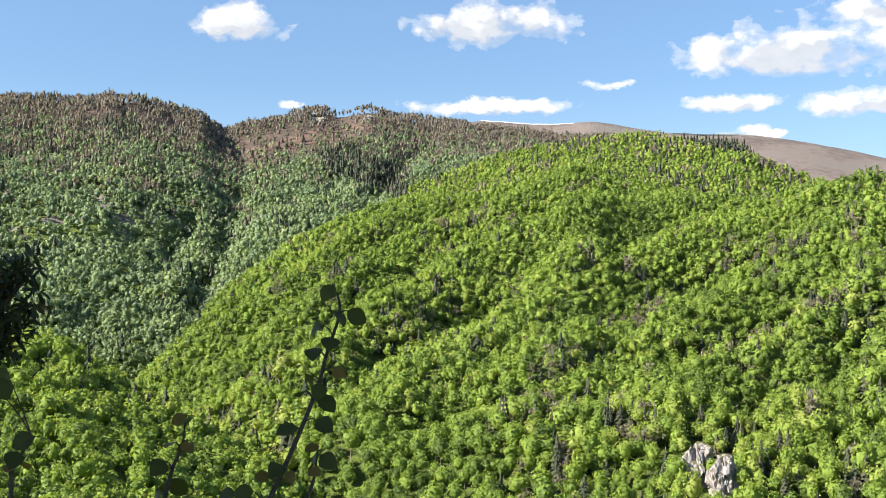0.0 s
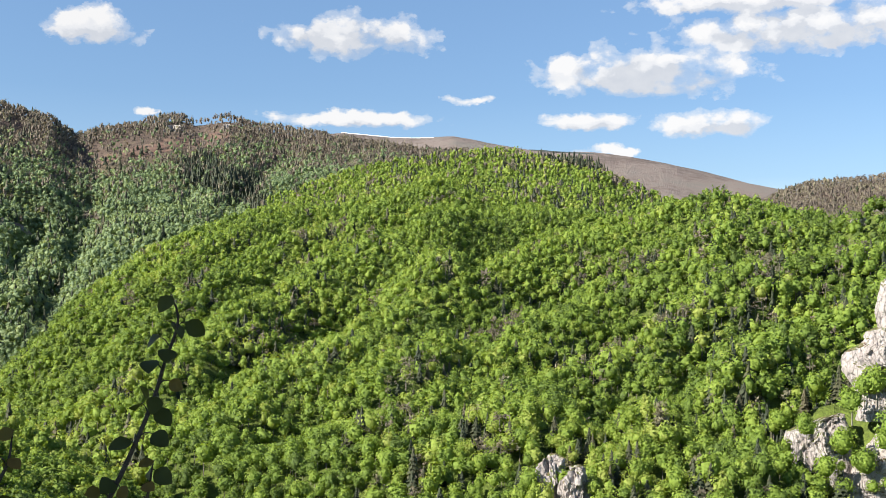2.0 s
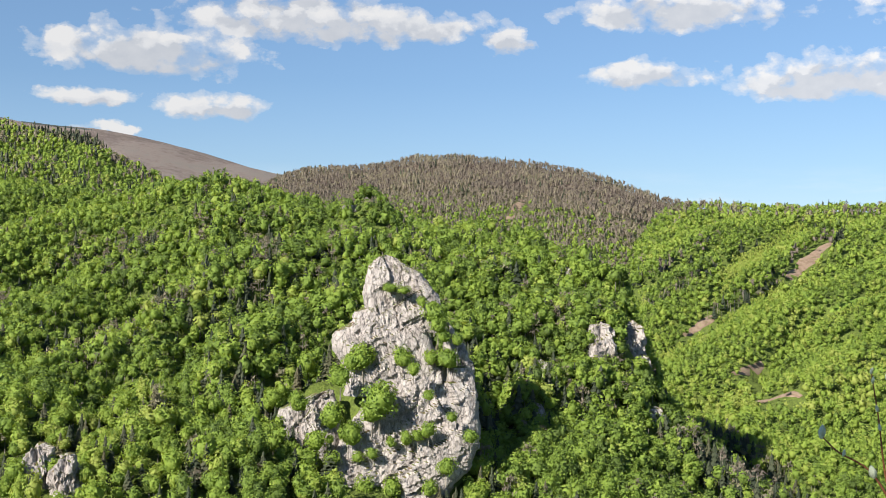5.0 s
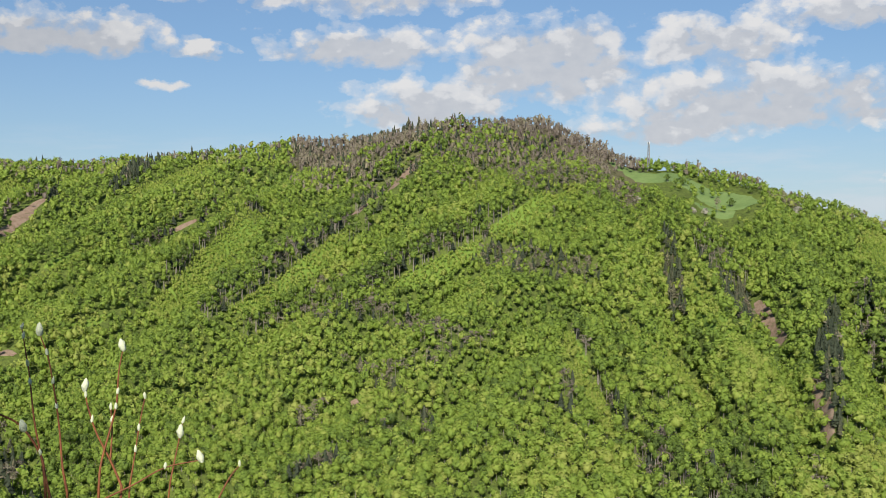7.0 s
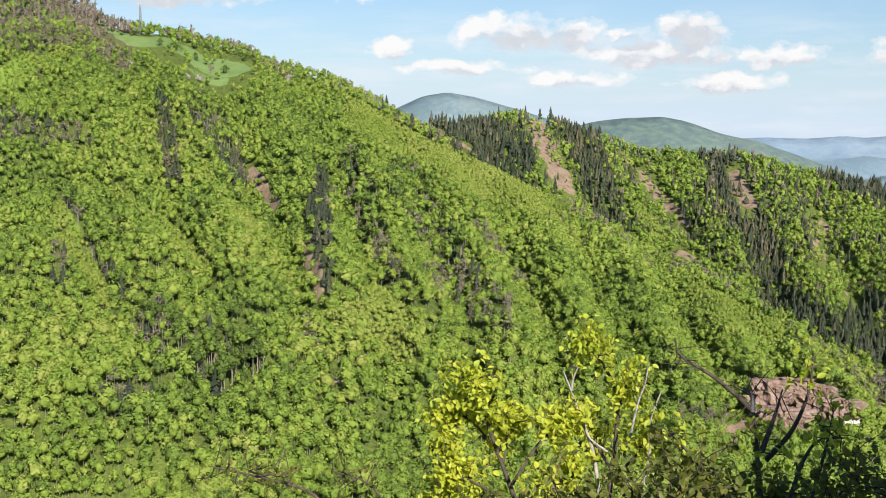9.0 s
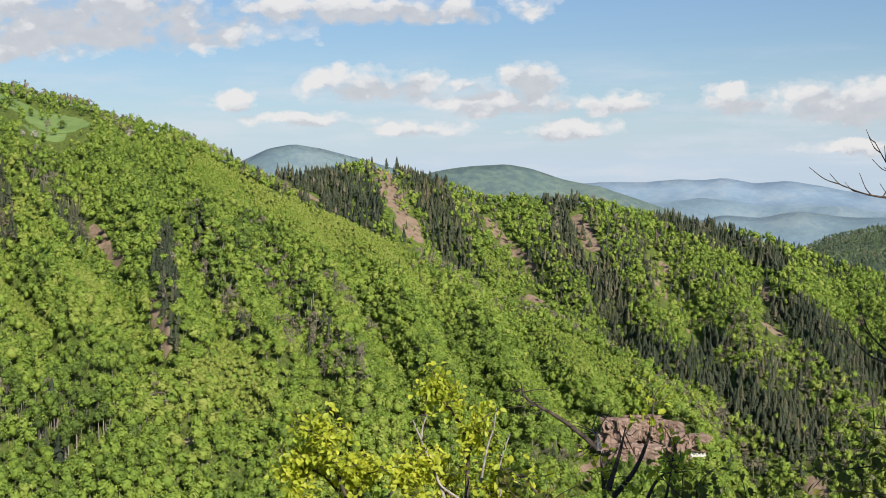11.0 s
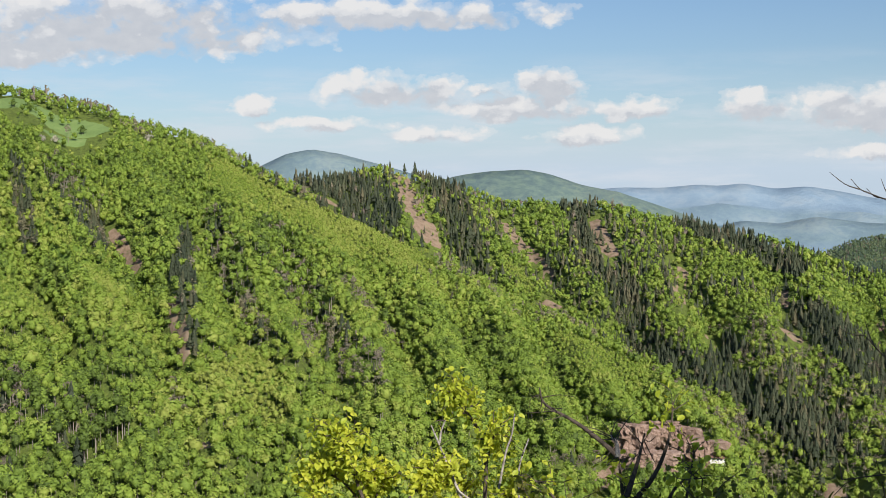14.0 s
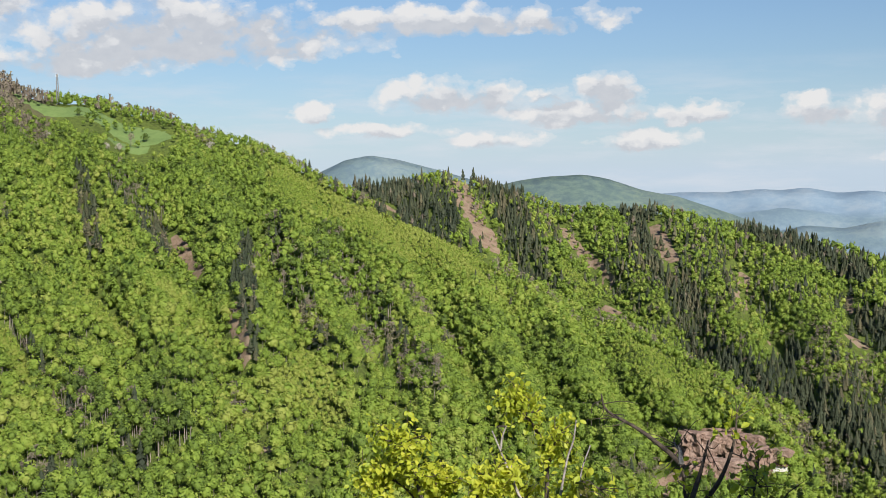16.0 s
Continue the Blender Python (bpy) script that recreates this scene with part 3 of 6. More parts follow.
def make_ground():
    na, nr = GA.shape
    co = np.stack([GR * np.sin(np.radians(GA)), GR * np.cos(np.radians(GA)), GZ], -1).reshape(-1, 3)
    i = np.arange(na)[:, None] * nr + np.arange(nr - 1)[None, :]
    j = ((np.arange(na) + 1) % na)[:, None] * nr + np.arange(nr - 1)[None, :]
    faces = np.stack([i, i + 1, j + 1, j], -1).reshape(-1, 4)
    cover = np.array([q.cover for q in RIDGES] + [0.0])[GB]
    # open land beyond 2600 m gets the full haze colour
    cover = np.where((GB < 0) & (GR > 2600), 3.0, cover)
    for brown in ("left_range", "brown_range"):
        cover = np.where(GB == NAMES.index(brown), -np.clip(2.2 * GS - 0.7, 0, 1.0), cover)
    cover = np.where((GB == NAMES.index("great_hill")) & (GA > 61) & (GA < 78), -np.clip(3.3 * GS - 2.4, 0, 0.9), cover)
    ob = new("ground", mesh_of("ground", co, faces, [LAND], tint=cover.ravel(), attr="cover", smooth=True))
    return tagged(ob, "wooded valley ground rising to steep hills and far ranges", "ground", kind="structure")


make_ground()

# highest elevation angle of the land up to each distance, seen from the lookout
VIEW = np.degrees(np.arctan2(GZ - EYE, np.maximum(GR, 0.5)))
VIEW[:, :45] = -60
HORIZON = np.maximum.accumulate(VIEW, axis=1)


def in_sight(az, r, z_top):
    """Whether a treetop rises over the land before it."""
    i = np.clip(np.searchsorted(AZ, az), 0, len(AZ) - 1)
    j = np.clip(np.searchsorted(RR, r) - 2, 0, len(RR) - 1)
    return np.degrees(np.arctan2(z_top - EYE, r)) > HORIZON[i, j] - 0.05


# ---------------------------------------------------------------- clearings
# bearing, elevation of the upper and the lower end as seen from the lookout, and half the width in degrees
GREEN_STRIPS = [(58.9, 0.99, 54.9, -3.21, 0.61), (69.9, -0.24, 66.1, -2.12, 0.28), (62.2, -1.21, 58.4, -3.3, 0.25), (74.5, -4.64, 76.7, -9.21, 0.31), (73.5, 2.26, 70.8, 0.46, 0.22),
                (83.1, -5.03, 83.6, -3.42, 0.22), (45.4, 1.17, 44.7, -0.22, 0.28), (50.8, -3.94, 52.2, -3.5, 0.22)]
MEADOWS = [(76.8, 3.83, 79.2, 3.05, 0.52), (79.2, 3.32, 82.9, 1.9, 0.95), (80.8, 1.78, 82.2, 1.4, 0.5)]
EARTH_A = [(49.5, 2.03, 47.7, 0.37, 0.27), (44.2, -1.61, 42.9, -2.45, 0.22), (45.2, -4.2, 46.5, -3.9, 0.19), (46.0, -5.27, 48.2, -5.09, 0.25), (35.2, 4.23, 34.3, 2.97, 0.22), (43.3, 0.87, 42.2, 0.44, 0.14),
           (67.0, 3.92, 64.1, 1.56, 0.31), (56.4, 1.11, 55.5, 0.62, 0.17), (83.5, -2.62, 84.6, -4.41, 0.28), (86.2, -6.1, 86.8, -8.6, 0.32), (64.0, -7.62, 64.2, -7.65, 0.25)]
EARTH_B = [(97.3, -0.43, 98.8, -3.63, 0.62), (102.4, -2.72, 104.7, -5.39, 0.38), (106.8, -2.5, 107.6, -4.17, 0.46), (110.7, -4.88, 111.1, -6.53, 0.48), (112.2, -8.17, 112.7, -8.58, 0.22),
           (115.8, -7.81, 116.6, -8.12, 0.39), (115.7, -5.83, 115.8, -6.51, 0.25), (120.0, -7.11, 120.1, -7.51, 0.19), (91.9, -0.76, 94.2, -1.75, 0.19), (87.5, -13.06, 87.9, -13.08, 0.28),
           (104.4, -6.49, 105.1, -6.78, 0.25), (107.8, -14.44, 107.0, -15.24, 0.6), (118.0, -14.71, 118.5, -15.71, 0.39), (83.8, -3.22, 84.5, -4.29, 0.22)]
FELLED_STRIPS = [(-20.3, 2.44, -12.4, 2.4, 0.5), (-16.7, 4.08, -15.2, 1.84, 0.44), (-14.3, 3.33, -13.7, 3.06, 0.33)]
HEATH_STRIPS = [(-9.8, 6.11, -7.3, 6.83, 0.75), (-7.3, 6.83, -4.0, 7.70, 0.80), (-17.1, 7.9, -13.2, 7.64, 0.22), (-15.3, 8.23, -12.4, 6.86, 0.19)]


# rows of tall timber with open ground below, young growth, leafless brown and grey patches
TALL_ROWS = [(44.31, 2.06, 39.57, -0.96, 0.24), (46.47, 1.95, 41.13, -0.96, 0.27), (49.54, 2.12, 46.49, -0.39, 0.37), (45.68, -0.67, 43.53, -2.31, 0.27), (57.25, 1.48, 53.66, -0.35, 0.32), (59.19, 1.35, 54.78, -2.14, 0.37),
             (62.76, 0.4, 59.76, -1.41, 0.32), (59.76, -1.69, 57.01, -3.51, 0.37), (65.18, 1.78, 60.85, -0.57, 0.4), (70.94, 0.98, 65.99, -0.94, 0.34), (65.99, -1.08, 62.77, -3.03, 0.34), (73.42, 1.85, 69.86, 0.34, 0.32),
             (70.13, 0.2, 65.83, -1.69, 0.34), (65.57, -1.82, 59.15, -4.15, 0.37), (68.26, 4.56, 65.33, 3.04, 0.37), (64.27, 0.75, 60.67, -1.11, 0.42), (60.17, -1.5, 57.69, -2.64, 0.37), (80.9, 0.03, 82.69, -1.91, 0.37),
             (88.3, -2.99, 89.37, -6.24, 0.58), (80.6, -11.49, 83.37, -12.53, 0.53), (74.5, -5.2, 76.71, -8.37, 0.19), (75.02, -4.62, 76.91, -8.89, 0.21), (78.93, -10.57, 82.06, -13.37, 0.58), (90.91, -3.72, 93.13, -7.04, 0.69)]
YOUNG_STANDS = [(42.45, 0.4, 40.87, -0.96, 0.29), (48.11, 2.52, 44.86, 0.42, 0.4), (47.58, -0.11, 41.95, -3.66, 0.29), (52.0, -0.36, 48.15, -2.31, 0.24), (59.74, 1.08, 55.62, -2.55, 0.4), (63.57, -0.28, 58.94, -3.63, 0.29),
                (70.18, -0.23, 66.53, -2.02, 0.37), (56.97, 3.55, 53.64, 2.15, 0.32), (63.75, 0.34, 59.16, -2.93, 0.34), (69.86, -0.49, 66.62, -2.1, 0.48), (74.8, 2.4, 71.5, 0.47, 0.37), (74.09, -5.2, 76.15, -8.64, 0.32),
                (80.34, -1.91, 83.38, -5.77, 0.42), (77.28, -4.12, 81.16, -7.7, 0.53), (88.56, -0.26, 95.13, -3.99, 0.8), (89.37, -9.2, 90.97, -10.47, 0.66), (92.57, -2.33, 98.14, -4.79, 0.8), (88.95, -9.78, 90.89, -12.0, 0.69),
                (105.43, -8.87, 109.04, -10.51, 0.8), (94.86, -8.12, 94.06, -7.0, 0.27), (102.28, -4.47, 103.67, -6.09, 0.32)]
BROWN_PATCHES = [(17.39, 1.55, 12.72, -0.17, 0.29), (10.31, -1.67, 8.15, -2.78, 0.27), (5.96, -3.89, 4.58, -5.26, 0.53), (4.31, -6.35, 6.23, -6.6, 0.37), (2.11, 3.01, 1.56, 2.74, 0.27), (-1.77, -2.53, 0.44, -1.98, 0.32),
                 (22.63, 1.32, 22.63, 0.51, 0.53), (61.37, -9.15, 62.4, -8.41, 0.37), (65.52, -9.33, 65.52, -9.6, 0.27), (67.52, -8.74, 67.65, -9.41, 0.37), (74.5, -6.85, 74.63, -8.49, 0.32), (70.13, -0.76, 75.62, -1.62, 0.58),
                 (61.11, -11.45, 63.16, -10.8, 0.32), (78.37, -10.69, 81.71, -11.48, 0.42), (74.45, -7.47, 74.43, -8.25, 0.32), (78.16, -10.53, 78.91, -11.63, 0.48), (76.79, -13.85, 78.34, -13.69, 0.53), (86.17, -10.82, 86.44, -11.92, 0.4),
                 (46.02, -9.09, 48.21, -10.73, 1.06)]
GREY_PATCHES = [(64.5, -3.7, 69.02, -4.86, 0.48), (93.86, -8.78, 95.91, -9.73, 0.53), (92.58, -8.7, 96.24, -11.17, 0.48), (90.91, -3.72, 92.02, -6.21, 0.58), (92.14, -8.03, 95.91, -10.61, 0.4), (94.64, -5.65, 97.32, -9.29, 0.24),
                (69.07, 5.24, 73.43, 3.36, 1.19), (70.45, -5.01, 65.75, -6.49, 0.37), (113.7, -9.36, 115.31, -9.86, 0.42), (104.81, -14.58, 108.73, -15.09, 0.37)]


def meet(az, el):
    """The distance at which a line of sight first meets the land."""
    i = int(np.clip(np.searchsorted(AZ, az), 0, len(AZ) - 1))
    j = int(np.argmax(HORIZON[i] > el))
    if j == 0:
        j = int(np.argmax(HORIZON[i]))
    a, b = HORIZON[i, j - 1], HORIZON[i, j]
    f = 1.0 if b <= a else min(max((el - a) / (b - a), 0), 1)
    return RR[j - 1] + (RR[j] - RR[j - 1]) * f


def clearing(name, label, mat, strip, k, lift=0.5):
    """A strip of open ground laid over the slope, with a ragged edge."""
    a0, e0, a1, e1, w = strip
    d0, d1 = meet(a0, e0), meet(a1, e1)
    p = np.array([d0 * math.sin(radians(a0)), d0 * math.cos(radians(a0))])
    q = np.array([d1 * math.sin(radians(a1)), d1 * math.cos(radians(a1))])
    half = w * math.pi / 180 * (d0 + d1) / 2
    along = q - p
    length = max(np.hypot(*along), half * 1.2)
    along = along / max(np.hypot(*along), 1e-3)
    side = np.array([-along[1], along[0]])
    p, length = p - along * half * 0.5, length + half
    nu, nv = max(6, int(length / 7)), 7
    u, v = np.meshgrid(np.linspace(0, 1, nu), np.linspace(-1, 1, nv), indexing="ij")
    rag = 1 + 0.28 * lattice(u * nu / 3 + k * 9.1, v * 0 + np.sign(v) * 3.3, 5) - 0.45 * (2 * u - 1) ** 4
    xy = p + along * (u * length)[..., None] + side * (v * half * 1.15 * rag)[..., None]
    az, r = np.degrees(np.arctan2(xy[..., 0], xy[..., 1])), np.hypot(xy[..., 0], xy[..., 1])
    z = land(az, r)[0] + lift - 0.9 * (np.abs(v) > 0.99)
    co = np.concatenate([xy, z[..., None]], -1).reshape(-1, 3)
    i = (np.arange(nu - 1)[:, None] * nv + np.arange(nv - 1)[None, :]).ravel()
    me = mesh_of(name, co, np.stack([i, i + nv, i + nv + 1, i + 1], -1), [mat], smooth=True)
    return tagged(new(name, me), label, "clearing", name + " on the slopes", "structure")


KINDS = ((GREEN_STRIPS + YOUNG_STANDS[:16], "grass_strip", "bright green grassy strip cut through the beech wood", GRASS),
         (MEADOWS, "hill_meadow", "pale green mown meadow below the hilltop mast", HAY),
         (EARTH_A + EARTH_B, "earth_clearing", "brown bare earth clearing between standing trees", EARTH),
         (FELLED_STRIPS, "felled_clearing", "grey brown felled slope with stumps and brushwood", FELLED),
         (HEATH_STRIPS, "heath_slope", "russet dry heath below the rocky crest", HEATH))
for rows, name, label, mat in KINDS:
    for k, row in enumerate(rows):
        clearing(name, label, mat, row, k)


for row, name, label, mat in (((1.9, 7.88, 4.2, 7.72, 0.07), "snow_patch", "white remnant of snow below the bare summit", SNOW),
                              ((4.1, 7.74, 6.4, 7.72, 0.045), "snow_patch", "thin white remnant of snow along the bare crest", SNOW),
                              ((11.2, 7.12, 14.2, 6.92, 0.16), "spruce_plantation", "dark distant plantation on the bare mountain", THICKET)):
    clearing(name, label, mat, row, 3, 2.0)


# stands of one kind of tree: ends and half width, in degrees as above
SPRUCE_STANDS = [(44.6, -8.3, 47.6, -10.6, 1.2), (54.8, 4.11, 52.7, 2.56, 0.33), (70.5, -0.51, 75.2, -1.61, 0.5), (79.3, 0.05, 79.8, -3.48, 0.39), (81.1, -0.22, 83.0, -3.43, 0.56), (87.0, -3.36, 87.0, -9.07, 0.39), (75.7, -5.72, 77.3, -9.2, 0.25),
                 (-15.8, 7.42, -15.1, 6.92, 0.56), (11.2, 7.03, 14.9, 6.12, 0.33), (13.5, 0.23, 17.6, 1.55, 0.3), (-5.1, 5.76, -2.3, 4.67, 0.83)]
DENSE_SPRUCE = [(93.0, -0.2, 96.3, -2.2, 1.2), (97.9, 0.1, 99.6, -0.6, 0.7), (99.4, -0.6, 100.9, -4.78, 0.83), (105.7, -1.52, 108.7, -7.36, 0.78), (108.7, -8.46, 112.0, -10.08, 0.69), (113.1, -9.52, 117.4, -12.9, 1.39),
                (116.9, -7.3, 121.8, -10.87, 0.97), (110.9, -2.68, 116.3, -4.88, 0.5), (86.9, -3.33, 86.5, -5.17, 0.33)]
GREY_STANDS = [(70.5, 0.74, 65.8, -1.35, 0.36), (65.8, -1.35, 63.3, -2.45, 0.24), (62.2, 0.03, 60.6, -1.89, 0.39), (62.2, -3.83, 65.0, -3.15, 0.28), (63.6, -6.03, 65.8, -7.14, 0.33), (4.6, -5.26, 5.4, -4.44, 0.61),
               (9.5, -2.49, 10.6, -1.67, 0.39), (88.5, -4.0, 90.5, -8.5, 0.5), (92.0, -6.5, 95.5, -9.3, 0.45), (49.9, 2.4, 48.1, 0.7, 0.3), (67.4, 4.3, 64.5, 1.95, 0.3)]
# bare rock on the slopes: bearing, elevation of the middle, half width and half height in degrees
CRAGS = [(-6.2, 7.80, 0.50, 0.22), (-3.7, 7.95, 0.26, 0.26), (-0.4, 5.40, 0.15, 0.15), (12.2, -9.0, 0.95, 1.75), (13.5, -9.4, 0.75, 1.7), (-20.1, -6.5, 0.45, 0.40), (35.1, 0.15, 0.28, 0.42), (37.2, 0.40, 0.42, 0.55),
         (38.9, -2.9, 0.85, 1.25), (40.4, -3.1, 0.8, 1.5), (36.0, -4.3, 0.55, 0.7), (38.1, -6.9, 0.6, 0.4), (35.9, -6.3, 0.4, 0.55), (27.35, 4.15, 0.32, 0.42), (26.6, 3.55, 0.42, 0.22), (41.5, -6.4, 0.6, 0.7)]
QUARRY = (110.4, -13.2, 2.55, 0.95)
PINNACLE = [(28.6, 0.0, 28.6, -4.0, 1.9), (26.0, -7.3, 31.0, -7.6, 2.3), (24.4, -6.8, 25.5, -7.6, 1.2), (27.5, -9.6, 31.2, -9.6, 1.5)]


def on_rock(az, el):
    least = np.full(np.shape(az), 9.0)
    for a, e, w, h in CRAGS + [QUARRY]:
        least = np.minimum(least, np.hypot((az - a) / w, (el - e) / h))
    return least

# ---------------------------------------------------------------- trees of the woods
RNG = np.random.default_rng(5)


def turned(co, angle):
    c, s = np.cos(angle), np.sin(angle)
    return np.stack([co[..., 0] * c - co[..., 1] * s, co[..., 0] * s + co[..., 1] * c, co[..., 2]], -1)


def ball(n=6, m=4):
    """A coarse closed ball: corners and triangles."""
    v, f = [(0, 0, 1)], []
    for j in range(1, m):
        t = math.pi * j / m
        v += [(math.sin(t) * math.cos(2 * math.pi * i / n), math.sin(t) * math.sin(2 * math.pi * i / n), math.cos(t)) for i in range(n)]
    v.append((0, 0, -1))
    last = len(v) - 1
    for i in range(n):
        k = (i + 1) % n
        f.append((0, 1 + i, 1 + k))
        f.append((last, last - n + k, last - n + i))
        for j in range(m - 2):
            a, b = 1 + j * n, 1 + (j + 1) * n
            f += [(a + i, b + i, b + k), (a + i, b + k, a + k)]
    return np.array(v, float), np.array(f)


def stem(height, radius, sides=3, lean=0.0):
    a = np.arange(sides) * 2 * math.pi / sides
    low = np.stack([radius * np.cos(a), radius * np.sin(a), np.full(sides, -1.5)], -1)
    top = np.stack([0.4 * radius * np.cos(a) + lean, 0.4 * radius * np.sin(a), np.full(sides, height)], -1)
    i = np.arange(sides)
    k = (i + 1) % sides
    return np.concatenate([low, top]), np.concatenate([np.stack([i, k, k + sides], -1), np.stack([i, k + sides, i + sides], -1)])


def crown_of(rng, n, size, lobes, width, low, high, core=0, thin=1.0, out=(0.88, 1.12)):
    """Leaf clumps on the shells of several lobes, over one inner mass of core sides, tinted darker as inner shade.
    Returns corners, triangles, tint.
    """
    tall = high - low
    turn = rng.uniform(0, 6.28) + np.arange(lobes) * 2.4
    share = np.linspace(0, 1, lobes)
    reach = width * 0.70 * np.sqrt(share)
    centre = np.stack([reach * np.cos(turn), reach * np.sin(turn), low + tall * (0.80 - 0.38 * share + rng.uniform(-0.14, 0.10, lobes))], -1)
    rad = width * rng.uniform(0.38, 0.60, lobes)
    which = rng.integers(0, lobes, n)
    d = rng.normal(size=(n, 3))
    d[:, 2] = np.abs(d[:, 2]) * 1.1 - 0.35
    d /= np.linalg.norm(d, axis=1)[:, None]
    at = centre[which] + d * (rad[which] * rng.uniform(out[0], out[1], n))[:, None]
    facing = d + rng.normal(0, 0.58, (n, 3))
    facing /= np.linalg.norm(facing, axis=1)[:, None]
    t = np.cross(facing, rng.normal(size=(n, 3)))
    t /= np.linalg.norm(t, axis=1)[:, None]
    b = np.cross(facing, t)
    s = (size * rng.uniform(0.6, 1.35, n))[:, None]
    co = np.stack([at + t * s, at - t * s * 0.7 + b * s * thin * rng.uniform(0.6, 1.0, (n, 1)), at - t * s * 0.6 - b * s * thin * rng.uniform(0.6, 1.0, (n, 1))], 1).reshape(-1, 3)
    tri = np.arange(3 * n).reshape(-1, 3)
    tint = np.repeat(rng.normal(0, 0.10, n), 3)
    if core:
        v, f = ball(core, 3)
        f = f[(f != len(v) - 1).all(1)]
        spun = turned(v, rng.uniform(0, 6.28)) * rng.uniform(0.7, 1.2, (len(v), 1))
        tri = np.concatenate([tri, f + len(co)])
        co = np.concatenate([co, spun * np.array([width * 0.56, width * 0.56, tall * 0.36]) + np.array([0, 0, low + tall * 0.40])])
        # the lower core tint paints the shadow inside the crown
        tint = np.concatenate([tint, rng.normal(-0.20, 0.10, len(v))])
    return co, tri, tint


def hull_of(n, rng):
    """About even directions all round, and the triangles that join them."""
    k = np.arange(n) + 0.5
    z = 1 - 2 * k / n
    a = k * math.pi * (1 + 5 ** 0.5) + rng.uniform(0, 6.28)
    q = np.sqrt(1 - z * z)
    u = np.stack([q * np.cos(a), q * np.sin(a), z], -1) + rng.normal(0, 0.30 / math.sqrt(n), (n, 3))
    u /= np.linalg.norm(u, axis=1)[:, None]
    bm = bmesh.new()
    for p in u:
        bm.verts.new(p)
    bm.verts.index_update()
    bmesh.ops.convex_hull(bm, input=bm.verts[:])
    bmesh.ops.triangulate(bm, faces=bm.faces[:])
    bm.normal_update()
    tri = np.array([[v.index for v in f.verts] for f in bm.faces if f.calc_center_median().dot(f.normal) > 0])
    bm.free()
    return u, tri


def leafy_crown(rng, core, sprays, size, lobes, w, low, high, loose=0.50):
    """Sprays of leaves on the skin of several overlapping lobes, over an inner mass. Returns corners, triangles, tint."""
    c = rng.normal(size=(lobes, 3))
    c[:, 2] = np.abs(c[:, 2]) * 0.9 - 0.30
    c *= (rng.uniform(0.42, 0.66, lobes) / np.linalg.norm(c, axis=1))[:, None]
    rad = rng.uniform(0.28, 0.46, lobes)
    half = (high - low) / 2
    size3, mid = np.array([w, w, half * 1.08]), np.array([0, 0, low + half])

    def reach(u):
        along = u @ c.T
        inner = rad[None] ** 2 - (c ** 2).sum(1)[None] + along ** 2
        return np.maximum(np.where(inner > 0, along + np.sqrt(np.maximum(inner, 0)), 0).max(1), 0.58)

    u, tri = hull_of(core, rng)
    co = u * (reach(u) * 0.84)[:, None] * size3 + mid
    tri = tri[(u[tri][..., 2] > -0.72).any(1)]
    d = rng.normal(size=(sprays, 3))
    d[:, 2] = np.where(d[:, 2] < -0.5, -d[:, 2], d[:, 2])
    d /= np.linalg.norm(d, axis=1)[:, None]
    at = d * (reach(d) * rng.uniform(0.88, 1.10, sprays))[:, None] * size3 + mid
    which = np.argmin(((at[:, None] - mid - (c * size3)[None]) ** 2).sum(2), axis=1)
    out = (at - mid) / size3 - 0.75 * c[which]
    out /= np.linalg.norm(out, axis=1)[:, None]
    out += rng.normal(0, loose, (sprays, 3)) + np.array([0, 0, 0.25])
    out /= np.linalg.norm(out, axis=1)[:, None]
    t = np.cross(out, rng.normal(size=(sprays, 3)))
    t /= np.linalg.norm(t, axis=1)[:, None]
    b = np.cross(out, t)
    s = size * rng.uniform(0.6, 1.35, (sprays, 1))
    leaf = np.stack([at + t * s, at - t * s * 0.6 + b * s * 0.8, at - t * s * 0.6 - b * s * 0.8], 1).reshape(-1, 3)
    tone = rng.normal(0, 0.10, lobes)[which] + rng.normal(0.02, 0.10, sprays)
    return (np.concatenate([co, leaf]), np.concatenate([tri, np.arange(3 * sprays).reshape(-1, 3) + core]),
            np.concatenate([rng.normal(0.0, 0.06, core), np.repeat(tone, 3)]))


def beech_model(rng, core, sprays, size, lobes, sides=3):
    h, w = rng.uniform(10.5, 14.5), rng.uniform(3.5, 4.9)
    co, tri, tint = leafy_crown(rng, core, sprays, size, lobes, w, h * rng.uniform(0.08, 0.22), h)
    return co, tri, tint, stem(h * 0.6, 0.22, sides)


def tall_model(rng, n, sprays, size, sides=4):
    """A drawn-up forest tree: a long bare trunk under a short crown."""
    h, w = rng.uniform(14, 18), rng.uniform(2.6, 3.7)
    co, tri, tint = leafy_crown(rng, n, sprays, size, 7, w, h * rng.uniform(0.42, 0.55), h)
    return co, tri, tint - 0.08, stem(h * 0.7, 0.30, sides)


def bare_model(rng, n, size, core=0, sides=3):
    h, w = rng.uniform(11, 15.5), rng.uniform(2.8, 4.2)
    co, tri, tint = crown_of(rng, n, size, 5, w, h * 0.22, h, core, 0.34, (0.15, 1.1))
    return co, tri, tint, stem(h * 0.8, 0.2, sides)


